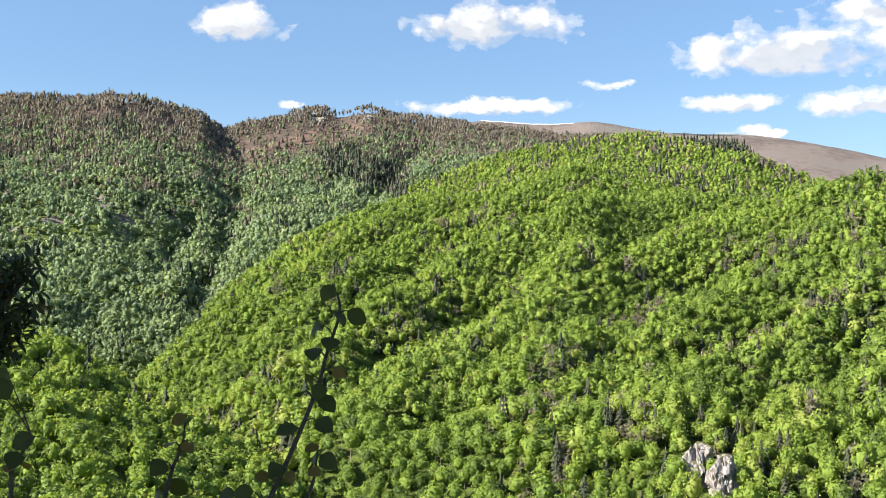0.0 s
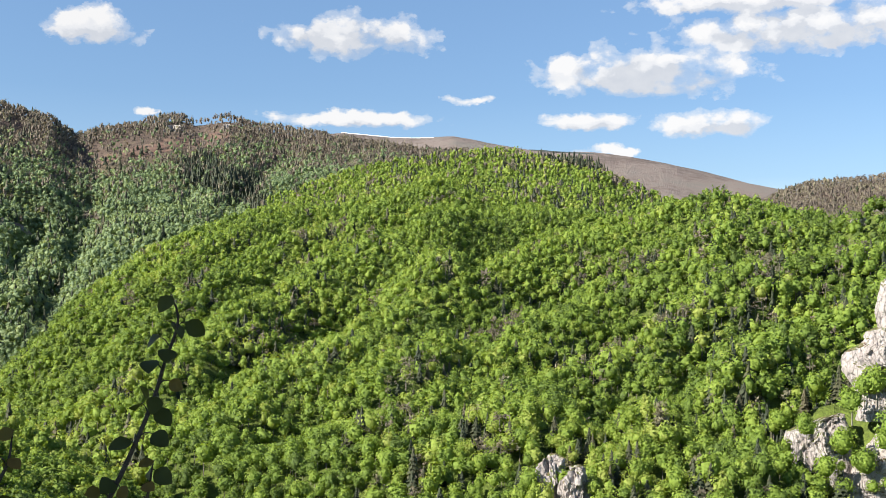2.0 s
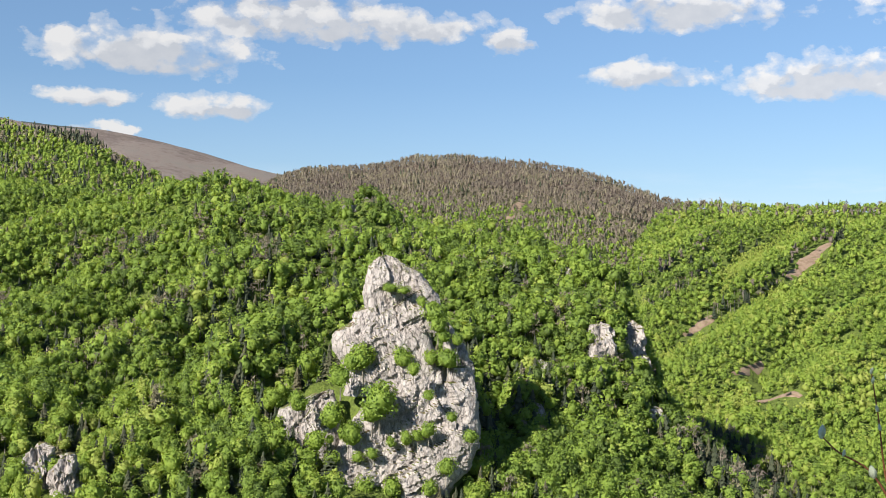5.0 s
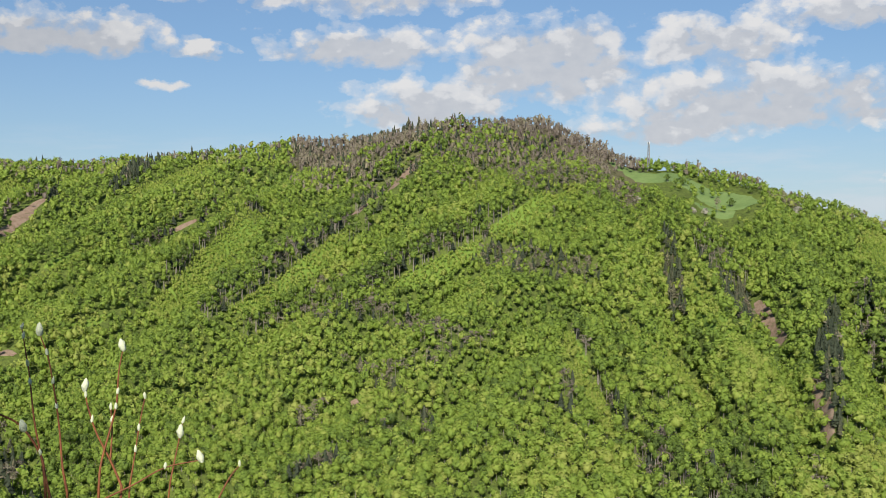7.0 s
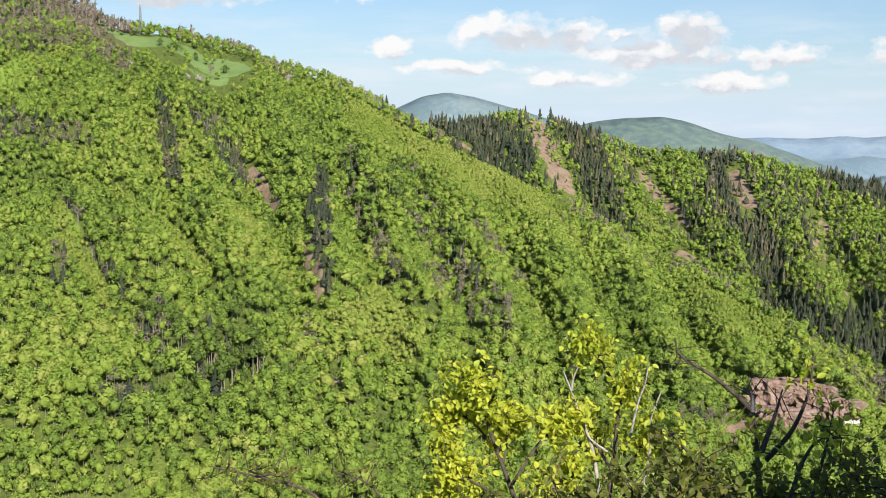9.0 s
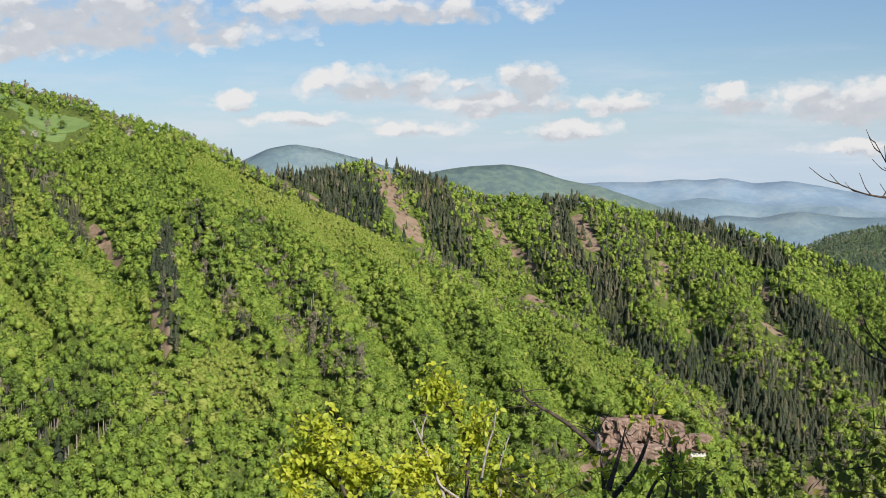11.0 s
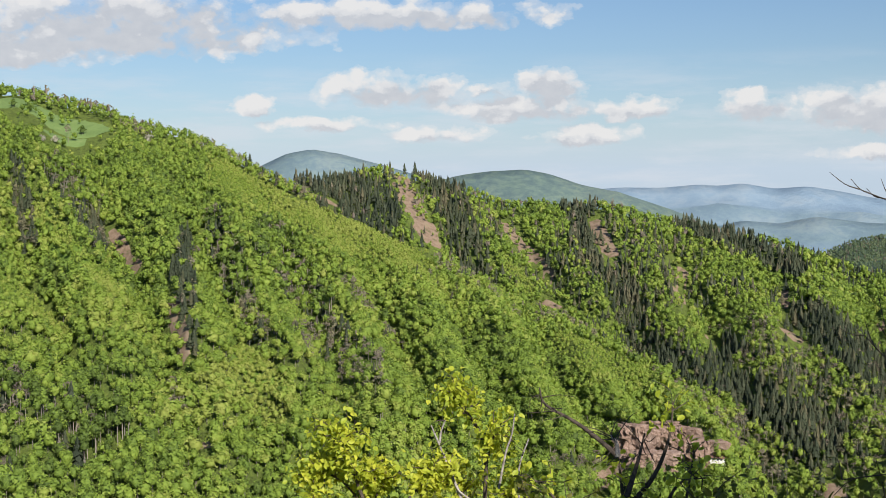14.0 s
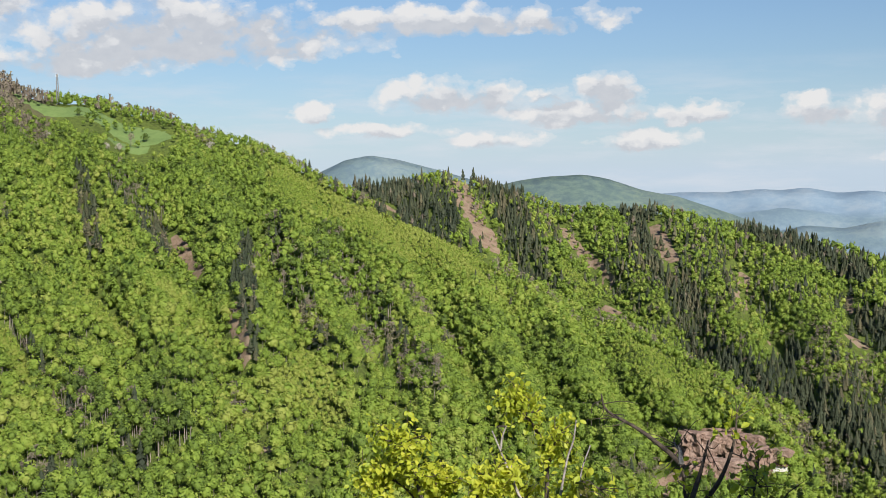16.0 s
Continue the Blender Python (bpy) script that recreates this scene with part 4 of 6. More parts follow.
def spruce_model(rng, tiers, spokes, sides=3):
    h, w = rng.uniform(10.5, 16.5), rng.uniform(3.3, 4.5)
    co, tri = [], []
    for k in range(tiers):
        f = k / tiers
        z, q = h * (0.16 + 0.80 * f), w * (1 - f) ** 0.85 + 0.25
        drop = h * 0.84 / tiers * 1.1
        a = rng.uniform(0, 6.28) + np.arange(spokes) * 2 * math.pi / spokes + rng.normal(0, 0.15, spokes)
        for i in range(spokes):
            out = q * rng.uniform(0.7, 1.2)
            g = math.pi / spokes * 1.25
            base = len(co)
            co += [(0.12 * q * math.cos(a[i]), 0.12 * q * math.sin(a[i]), z + drop),
                   (out * math.cos(a[i] - g) * 0.72, out * math.sin(a[i] - g) * 0.72, z + drop * 0.18),
                   (out * math.cos(a[i]), out * math.sin(a[i]), z - drop * 0.25),
                   (out * math.cos(a[i] + g) * 0.72, out * math.sin(a[i] + g) * 0.72, z + drop * 0.18)]
            tri += [(base, base + 1, base + 2), (base, base + 2, base + 3)]
    co, tri = np.array(co), np.array(tri)
    return co, tri, rng.normal(0, 0.06, len(co)), stem(h * 0.95, 0.2, sides)


def models(kind, count, seed, *args):
    rng = np.random.default_rng(seed)
    return [kind(rng, *args) for _ in range(count)]


NEAR, MID, FAR, TINY = 0, 1, 2, 3
BEECHES = [models(beech_model, 14, 11, 16, 160, 0.56, 13), models(beech_model, 18, 12, 12, 60, 0.78, 11), models(beech_model, 18, 13, 9, 29, 1.0, 8), models(beech_model, 14, 14, 8, 12, 1.36, 6)]
TALLS = [models(tall_model, 8, 15, 12, 90, 0.55), models(tall_model, 8, 16, 12, 60, 0.65), models(tall_model, 8, 17, 10, 32, 0.85), models(tall_model, 8, 18, 8, 14, 1.2)]
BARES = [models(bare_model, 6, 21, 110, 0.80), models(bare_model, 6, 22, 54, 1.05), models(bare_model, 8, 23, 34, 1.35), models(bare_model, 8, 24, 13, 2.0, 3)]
SPRUCES = [models(spruce_model, 6, 31, 9, 7), models(spruce_model, 6, 32, 5, 5), models(spruce_model, 8, 33, 5, 5), models(spruce_model, 6, 34, 3, 3)]


def plant(name, label, kinds, leaf, at, level, scale, tint, category):
    """One wood: every tree of a kind on one hillside, as a single mesh."""
    verts, tris, idx, tints, base = [], [], [], [], 0
    pick = RNG.integers(0, 1000, len(at))
    spin = RNG.uniform(0, 2 * math.pi, len(at))
    for lev in (NEAR, MID, FAR, TINY):
        for m, (co, tri, ti, (sv, sf)) in enumerate(kinds[lev]):
            sel = np.nonzero((level == lev) & (pick % len(kinds[lev]) == m))[0]
            if not len(sel):
                continue
            every, f, leafy = co, tri, np.zeros(len(tri))
            t0 = ti
            if lev in (NEAR, MID) or ((kinds is BARES or kinds is TALLS) and lev == FAR):
                every, f = np.concatenate([co, sv]), np.concatenate([tri, sf + len(co)])
                leafy, t0 = np.concatenate([leafy, np.ones(len(sf))]), np.concatenate([ti, np.zeros(len(sv))])
            sc = scale[sel][:, None, None] * np.stack([RNG.uniform(0.85, 1.2, len(sel)), RNG.uniform(0.85, 1.2, len(sel)), RNG.uniform(0.85, 1.15, len(sel))], -1)[:, None, :]
            v = turned(every[None] * sc, spin[sel][:, None]) + at[sel][:, None, :]
            verts.append(v.reshape(-1, 3))
            tris.append((f[None] + (np.arange(len(sel)) * len(every))[:, None, None]).reshape(-1, 3) + base)
            idx.append(np.tile(leafy, len(sel)))
            tints.append((tint[sel][:, None] + t0[None]).ravel())
            base += len(sel) * len(every)
    if not verts:
        return None
    me = mesh_of(name, np.concatenate(verts), np.concatenate(tris), [leaf, BARK], np.concatenate(idx), np.concatenate(tints), smooth=True)
    return tagged(new(name, me), label, category, kind="stuff")


def scatter(a0, a1, r0, r1, step):
    """Points about step metres apart over a sector."""
    out = []
    r = r0
    while r < r1:
        n = max(1, int(radians(a1 - a0) * r / step))
        a = a0 + (np.arange(n) + RNG.uniform(-0.45, 0.95, n)) * (a1 - a0) / n
        out.append(np.stack([a, r + RNG.uniform(-0.5, 0.5, n) * step], -1))
        r += step
    return np.concatenate(out)


LONE = []                                       # places of the trees that stand nearest, built one by one further down


def make_woods():
    thick = scatter(38, 112, 560, 1900, 3.9)
    near_el = np.degrees(np.arctan2(land(thick[:, 0], thick[:, 1])[0] - EYE, thick[:, 1]))
    thick = thick[within(thick[:, 0], near_el, YOUNG_STANDS + GREEN_STRIPS) < 1]
    pts = np.concatenate([thick, scatter(29, 43.5, 450, 880, 4.6), scatter(-22, 126, 345, 950, 5.9), scatter(-22, 126, 950, 1600, 6.3), scatter(-22, 126, 1600, 2300, 8.0), scatter(-22, 126, 2300, 3700, 9.0)])
    az, r = pts[:, 0], pts[:, 1]
    z, best, up = land(az, r)
    seen = in_sight(az, r, z + 12)
    ok = seen & (best >= 0) & (np.array([1.0 if q.cover in (1.0, 3.0, 2.8, 2.7, 2.6, 2.35) else 0.0 for q in RIDGES] + [9.0])[best] < 0.5)
    az, r, z, best, up = (v[ok] for v in (az, r, z, best, up))
    el = np.degrees(np.arctan2(z - EYE, r))
    mid = np.degrees(np.arctan2(z + 8 - EYE, r))
    edge = RNG.uniform(0.85, 1.12, len(az))
    open_rows = MEADOWS + EARTH_A + EARTH_B + FELLED_STRIPS + HEATH_STRIPS
    scrub = RNG.uniform(0, 1, len(az))
    hole = (within(az, el, open_rows) < edge) | (within(az, mid, open_rows) < edge * 0.8) | (within(az, mid, MEADOWS) < edge * 0.85)
    tops = np.degrees(np.arctan2(z + 13 - EYE, r))
    hole |= (within(az, tops, MEADOWS) < edge * 0.7) | (within(az, tops, EARTH_A + EARTH_B) < edge * 0.75)
    hole &= (up < 0.955) | (best != NAMES.index("great_hill"))
    hole &= scrub > np.where(within(az, el, FELLED_STRIPS) < 1, 0.45, np.where(within(az, el, HEATH_STRIPS) < 1, 0.25, np.where(within(az, el, EARTH_A + EARTH_B) < 1, 0.22, 0.06)))
    young = (within(az, el, GREEN_STRIPS + YOUNG_STANDS) < edge) | (within(az, mid, GREEN_STRIPS) < edge * 0.9)
    hole |= (on_rock(az, el) < 0.6) | (on_rock(az, mid) < 0.45)
    quarry = lambda e: np.hypot((az - QUARRY[0]) / QUARRY[2], (e - QUARRY[1]) / QUARRY[3])
    hole |= (quarry(el) < 0.90) | (quarry(mid) < 0.85)
    hole |= (within(az, el, PINNACLE) < 1.0) & (r < 445 * SCALE) & (r > 395 * SCALE)
    hole |= ((within(az, mid, PINNACLE) < 0.9) | (within(az, tops, PINNACLE) < 0.85)) & (r <= 395 * SCALE)
    hole |= np.hypot((az - QUARRY[0]) / QUARRY[2], (mid - QUARRY[1] + 0.3) / QUARRY[3]) < 0.9
    hole |= np.hypot((az - 112.7) / 0.7, (mid + 13.95) / 0.40) < 1
    az, r, z, best, up, el, young = (v[~hole] for v in (az, r, z, best, up, el, young))
    x, y = r * np.sin(np.radians(az)), r * np.cos(np.radians(az))
    # kinds of wood: 0 beech, 1 spruce, 2 leafless
    band = fractal(x / 90, y / 90, 71, 3)
    fine = fractal(x / 28, y / 28, 91, 2)
    dice = RNG.uniform(0, 1, len(x))
    spruce, bare = np.full(len(x), 0.05), np.full(len(x), 0.06)
    name = np.array(NAMES)[best]

    def stand(mask, s, b):
        spruce[mask], bare[mask] = (s[mask] if np.ndim(s) else s), (b[mask] if np.ndim(b) else b)

    g = lambda v: np.clip(v, 0, 1)
    stand(name == "main_slope", g(0.06 + 0.36 * (band - 0.35)) + 0.22 * (fine > 0.65), g(0.05 + 0.8 * (fine - 0.62)))
    stand((name == "main_slope") & (az > 19), g(0.20 + 0.25 * band + 0.15 * fine), 0.05)
    stand(name == "unseen_shade_hill", 0.1, 0.05)
    stand(name == "near_spur", g(0.04 + 0.3 * (band - 0.3)), g(0.02 + 0.2 * (fine - 0.6)))
    stand(name == "dark_spur", g(0.10 + 0.2 * band), g(0.12 + 0.3 * fine))
    stand(name == "left_range", g(0.06 + 0.16 * band), g(2.2 * (up - 0.50) + 0.4 * fine + 0.05))
    stand(name == "brown_range", g(0.04 + 0.10 * band), g(0.35 + 2.4 * (up - 0.35) + 0.3 * fine))
    top = (az > 61) & (az < 78)
    stand(name == "great_hill", g(0.01 + 0.25 * (band - 0.5) + np.where(top, 0.7 * (up - 0.72), 0.3 * (up - 0.9))), g(0.05 + 0.5 * (fine - 0.5) + np.where(top, 5.5 * (up - 0.68), 3.0 * (up - 0.84))))
    stand(name == "spruce_ridge", g(0.10 + 0.35 * band), g(np.where(az > 112, 0.30 * (up < 0.5), 0.06)))
    soft = RNG.uniform(0.75, 1.2, len(x))
    stand(within(az, el, SPRUCE_STANDS) < soft, 0.75, 0.15)
    stand(within(az, el, DENSE_SPRUCE) < soft, 0.93, 0.03)
    stand(within(az, el, GREY_STANDS) < soft, 0.22, 0.45)
    stand(within(az, el, GREY_PATCHES) < soft, 0.08, 0.55)
    stand(within(az, el, BROWN_PATCHES) < soft, 0.34, 0.46)
    tall_row = (within(az, el, TALL_ROWS) < 1.25 * soft) & ~young
    stand(tall_row, 0.10, 0.14)
    stand(young, 0.0, 0.0)
    kind = np.where(dice < spruce, 1, np.where(dice < spruce + bare, 2, np.where(tall_row, 3, 0)))
    level = np.where(r < 590, NEAR, np.where(r < 900, MID, np.where(r < 1480, FAR, TINY)))
    level = np.where((name == "near_spur") & (level == NEAR), MID, level)
    scale = RNG.uniform(0.76, 1.16, len(x)) * np.where((name == "main_slope") & (az > 19), 1.15, 1.0) * np.where(r > 1600, 1.15, 1.0)
    scale = np.where(tall_row, scale * 1.25, scale * (1 + 0.22 * fine))
    scale = np.where(young, scale * 0.48, np.where((kind == 1) & (az > 90), scale * RNG.uniform(0.8, 1.2, len(x)), scale))
    scale = np.where(name == "right_hill", scale * 0.8, np.where(name == "left_range", scale * 1.22, np.where((name == "main_slope") & (kind == 1), scale * 0.85, scale)))
    at = np.stack([x, y, z - 0.3], -1)
    tint = np.clip(0.5 + 0.16 * band + 0.10 * fine + RNG.normal(0, 0.20, len(x)) + 0.28 * young - 0.14 * tall_row, 0, 1)
    # the nearest broadleaves below the pinnacle stand as single trees
    close = np.nonzero((kind == 0) & (az > 12) & (az < 34) & (r < 445 * SCALE) & ~young)[0]
    close = close[np.argsort(r[close])][:280]
    LONE.extend((Vector(at[i]), float(scale[i]), float(tint[i])) for i in close)
    kind[close] = 9
    for q in RIDGES:
        # these two hills take the leaf colours with haze painted in
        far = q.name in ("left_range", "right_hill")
        for k, (kinds, leaf, what, label) in enumerate(((BEECHES, (HAZED_WOOD if q.name == "right_hill" else HAZED_SLOPE) if far else BEECH, "beech_wood", "dull green distant broadleaf wood on a far hill, haze in its colour" if far else "fresh green spring beech wood covering the hillside"),
                                                        (SPRUCES, SPRUCE, "spruce_wood", "dark green spruces standing among the beeches"),
                                                        (BARES, BARE, "leafless_wood", "grey brown trees not yet in leaf on the slope"),
                                                        (TALLS, BEECH, "timber_row", "tall row of beeches with bare pale trunks over open ground"))):
            sel = (name == q.name) & (kind == k)
            if sel.sum():
                plant(what, label, kinds, leaf, at[sel], level[sel], scale[sel], tint[sel], "wood")


make_woods()

# ---------------------------------------------------------------- single things


def thing(name, at, label, category, group=""):
    ob = new(name)
    ob.empty_display_size = 0.5
    ob.matrix_world = Matrix.Translation(at)
    return tagged(ob, label, category, group)


def part(name, me, parent, label="", m=None):
    """One mesh object under a thing or under a part; m is its pose in the parent's space."""
    ob = new(name, me)
    ob.parent = parent
    if m is not None:
        ob.matrix_local = m
    return tagged(ob, label)


def joined(pieces):
    """Arrays of (corners, faces) put into one."""
    co, fa, n = [], [], 0
    for v, f in pieces:
        co.append(np.asarray(v, float))
        fa.append(np.asarray(f) + n)
        n += len(v)
    return np.concatenate(co), np.concatenate(fa)


def single_trees():
    rng = np.random.default_rng(77)
    kinds = []
    for k in range(8):
        co, tri, tint, _ = beech_model(rng, 24, 420, 0.40, 15)
        sv, sf = stem(9.0, 0.24, 6)
        kinds.append((mesh_of("crown", co, tri, [BEECH], tint=0.5 + tint, smooth=True), mesh_of("trunk", sv, sf, [BARK], smooth=True)))
    for k, (at, scale, tint) in enumerate(LONE):
        crown, trunk = kinds[k % 8]
        tree = thing("beech_tree", at, "young green beech in spring leaf on the steep slope", "tree", "beeches below the rock pinnacle")
        tree.matrix_world = Matrix.Translation(at) @ Matrix.Rotation(rng.uniform(0, 6.28), 4, "Z") @ Matrix.Scale(scale, 4)
        part("crown", crown, tree)
        part("trunk", trunk, tree)


single_trees()


def rock_mesh(w, d, h, mat, seed, cuts=14, square=0.5, rough=0.42, taper=0.3):
    """A broken block of limestone, cleft by upright cracks; half sizes in metres."""
    bm = bmesh.new()
    bmesh.ops.create_cube(bm, size=2.0)
    bmesh.ops.subdivide_edges(bm, edges=bm.edges[:], cuts=cuts, use_grid_fill=True)
    off = Vector((seed * 3.7, seed * 1.3, seed * 5.1))
    small = min(w, d, h)
    for v in bm.verts:
        p = v.co.copy()
        ball_p = p.normalized()
        p = p * square * 0.86 + ball_p * (1 - square)
        q = Vector((p.x * w, p.y * d, p.z * h))
        s = Vector((q.x, q.y, q.z * 0.45)) / small * 1.1 + off
        crack = noise.voronoi(s * 1.1)[0]
        big = noise.fractal(s * 0.7, 1.0, 2.0, 3)
        step = math.floor((q.z / h + 0.35 * noise.noise(s)) * 3.2) * 0.09
        out = 1 + rough * (big * 0.9 + min(crack[1] - crack[0], 0.5) * 1.1 - 0.25) - max(p.z, -0.3) * taper + step * 0.5
        g1 = Vector((0.8 * q.x + 0.5 * q.z, q.y, 0.8 * q.z - 0.5 * q.x)) / small
        out += 0.20 * (noise.cell(g1 * 1.5 + off) - 0.5) + 0.10 * (noise.cell(g1 * 3.3 + off) - 0.5)
        v.co = Vector((q.x * out, q.y * out, q.z * (1 + 0.15 * big)))
        v.co += Vector((noise.noise(s * 4.1), noise.noise(s * 4.1 + Vector((9, 0, 0))), noise.noise(s * 4.1 + Vector((0, 9, 0))))) * small * 0.07
    me = bpy.data.meshes.new("rock")
    bm.to_mesh(me)
    bm.free()
    me.materials.append(mat)
    return me


def facing(az):
    return Matrix.Rotation(radians(-az), 4, "Z")


# the tiers of the pinnacle: metres behind its face, half depth, and the outline (elevation, bearing of its left and right edge) from the top down
TIERS = [
          (5.0, 7.0, [(1.23, 28.01, 28.76), (0.81, 27.48, 29.41), (0.42, 27.41, 30.22), (-0.13, 27.23, 30.56), (-0.67, 27.16, 31.11), (-1.21, 27.17, 31.22), (-2.45, 27.32, 31.08)]),
          (0.0, 8.5, [(-0.83, 28.68, 29.57), (-1.08, 27.83, 29.98), (-1.5, 26.91, 30.14), (-2.04, 26.57, 30.31), (-2.45, 25.87, 30.54), (-2.85, 25.59, 30.76), (-3.39, 25.76, 30.93), (-4.21, 26.29, 31.1), (-5.55, 26.32, 31.13)]),
          (4.0, 6.0, [(-1.97, 31.13, 31.56), (-2.57, 31.08, 32.03), (-3.12, 31.22, 32.45), (-4.21, 31.38, 32.74), (-5.84, 31.4, 32.9)]),
          (-9.0, 10.0, [(-4.21, 30.43, 32.6), (-4.61, 28.95, 33.02), (-5.29, 27.95, 33.11), (-5.82, 27.24, 33.12), (-6.36, 26.99, 33.1), (-7.16, 26.42, 33.11), (-7.96, 26.09, 33.09), (-8.48, 25.58, 32.94), (-9.27, 25.07, 32.54), (-10.04, 24.96, 31.74), (-11.09, 25.11, 31.21), (-12.88, 25.14, 30.97)]),
          (-8.0, 7.0, [(-5.39, 25.48, 25.92), (-5.79, 24.11, 26.06), (-6.3, 23.27, 26.22), (-6.83, 23.05, 26.34), (-7.62, 23.19, 26.35), (-8.41, 23.9, 26.23), (-9.21, 24.56, 26.12), (-10.5, 24.84, 26.4), (-12.3, 24.87, 26.43)])]
# shrubs on its ledges: bearing and elevation of the middle, radius in metres
LEDGE_SHRUBS = [(28.63, -0.38, 5.2), (29.28, -0.47, 4.9), (30.78, -1.58, 7.0), (30.98, -2.14, 6.1), (31.47, -3.83, 6.6), (30.63, -3.83, 4.4), (29.24, -3.83, 6.1), (27.32, -3.83, 7.9), (26.77, -4.01, 6.1), (28.17, -5.87, 10.1),
                (27.81, -6.42, 7.3), (25.83, -6.75, 7.3), (25.76, -7.75, 2.6), (26.65, -7.49, 7.0), (25.13, -7.83, 6.6), (25.86, -8.65, 4.9), (27.85, -8.42, 3.8), (28.75, -7.89, 3.1), (29.49, -7.72, 4.2), (30.59, -7.27, 4.5),
                (30.04, -7.54, 3.8), (31.7, -6.63, 3.1), (30.56, -5.6, 3.5), (30.63, -10.1, 4.9), (28.79, -10.07, 5.6), (27.51, -10.04, 6.3), (31.45, -9.02, 5.6), (26.24, -4.75, 7.0), (24.61, -8.71, 7.0), (29.8, -4.39, 3.8),
                (31.92, -2.89, 3.8), (30.12, -1.02, 3.1), (32.65, -7.56, 4.5), (27.12, -8.59, 3.5), (31.27, -2.71, 4.2), (23.9, -8.24, 5.2), (24.21, -6.0, 5.9)]
DEPTH = 556.0


def broken(p, seed):
    """How far a point of a cliff stands out: blocks between slanting beds and upright joints."""
    warp = noise.noise_vector(p * 0.06 + Vector((seed, 0, 0)))
    bed, joint = 0.85 * p.z - 0.55 * p.x + 4.5 * warp.x, p.x + 0.30 * p.z + 4.5 * warp.y
    out = 0.0
    for b, j, high in ((11.0, 7.0, 2.0), (5.0, 3.1, 0.9), (2.2, 1.5, 0.35)):
        out += high * (noise.cell(Vector((math.floor(bed / b) + seed, math.floor(joint / j + 0.4 * (math.floor(bed / b) % 2)), seed)) + Vector((0.5, 0.5, 0.5))) - 0.5)
    return out + 1.5 * noise.fractal(p * 0.09 + Vector((0, seed, 0)), 1.0, 2.0, 3) + 0.5 * noise.fractal(p * 0.7, 1.0, 2.0, 3)


def crag_tier(base, back, deep, outline, seed):
    """One broken block of the pinnacle, as rings from its top to its foot."""
    line = np.array(outline)
    far = DEPTH + back
    m = radians(1) * far
    tall = far * (math.tan(radians(line[0, 0])) - math.tan(radians(line[-1, 0])))
    levels, sides = max(30, int(tall / 0.65)), 110
    el = np.linspace(line[0, 0], line[-1, 0], levels)
    left, right = np.interp(-el, -line[:, 0], line[:, 1]), np.interp(-el, -line[:, 0], line[:, 2])
    co = []
    for k in range(levels):
        z = far * math.tan(radians(el[k]))
        mid, half = ((left[k] + right[k]) / 2 - 28.6) * m, (right[k] - left[k]) / 2 * m
        thick = min(deep, half * 1.3 + 1.0) * (0.55 + 0.45 * min(1.0, 2.5 * k / levels))
        for i in range(sides):
            a = 2 * math.pi * i / sides
            c, s = math.cos(a), math.sin(a)
            across = math.asin(max(-1.0, min(1.0, c))) * 2 / math.pi
            p = Vector((mid + half * across, thick * math.copysign(math.sqrt(max(0.0, 1 - across ** 4)), s) + 0.16 * tall * (0.5 - k / levels), z))
            push = broken(p, seed) * min(1.0, half / 6)
            p += Vector((c * 0.40, s, 0.0)) * push
            p.z += 0.35 * noise.noise(p * 0.5) if k else 0.0
            co.append(p)
    co.append(Vector((((left[0] + right[0]) / 2 - 28.6) * m, 0.05 * tall, far * math.tan(radians(line[0, 0])) + 0.6)))
    turn = facing(28.6).to_3x3()
    centre = Vector((far * math.sin(radians(28.6)), far * math.cos(radians(28.6)), EYE)) - base
    co = np.array([turn @ w + centre for w in co])
    i = np.arange(levels - 1)[:, None] * sides + np.arange(sides)
    k = np.arange(levels - 1)[:, None] * sides + (np.arange(sides) + 1) % sides
    tri = np.concatenate([np.stack([i, k + sides, k], -1).reshape(-1, 3), np.stack([i, i + sides, k + sides], -1).reshape(-1, 3),
                          np.stack([np.arange(sides), (np.arange(sides) + 1) % sides, np.full(sides, levels * sides)], -1)])
    return mesh_of("crag", co, tri, [ROCK])


def make_pinnacle():
    base = spot(28.6, DEPTH)
    crag = thing("rock_pinnacle", base, "pale grey limestone pinnacle rising in ledges from the wood", "rock")
    for k, (back, deep, outline) in enumerate(TIERS):
        part("crag", crag_tier(base, back, deep, outline, 3 + 7 * k), crag)
    rng = np.random.default_rng(9)
    kinds = []
    for k in range(6):
        co, tri, tint = leafy_crown(rng, 20, 520, 0.085, 14, 1.0, -1.15, 1.15)
        kinds.append((mesh_of("foliage", co, tri, [BEECH], tint=0.45 + tint, smooth=True), mesh_of("stem", *stem(0.3, 0.05, 5), [BARK])))
    for k, (az, el, size) in enumerate(LEDGE_SHRUBS):
        r = 552 if el > -1.2 else 547 if el > -4.2 else 536
        at = Vector((r * math.sin(radians(az)), r * math.cos(radians(az)), EYE + r * math.tan(radians(el))))
        bush = thing("rock_shrub", at, "green leafy shrub growing on a ledge of the pinnacle", "shrub", "shrubs on the rock pinnacle")
        bush.matrix_world = Matrix.Translation(at) @ Matrix.Rotation(k * 1.7, 4, "Z") @ Matrix.Diagonal((size * 0.95, size * 0.95, size * (0.5 if k < 2 else 1.0), 1))
        part("foliage", kinds[k % 6][0], bush)
        part("stem", kinds[k % 6][1], bush)


make_pinnacle()


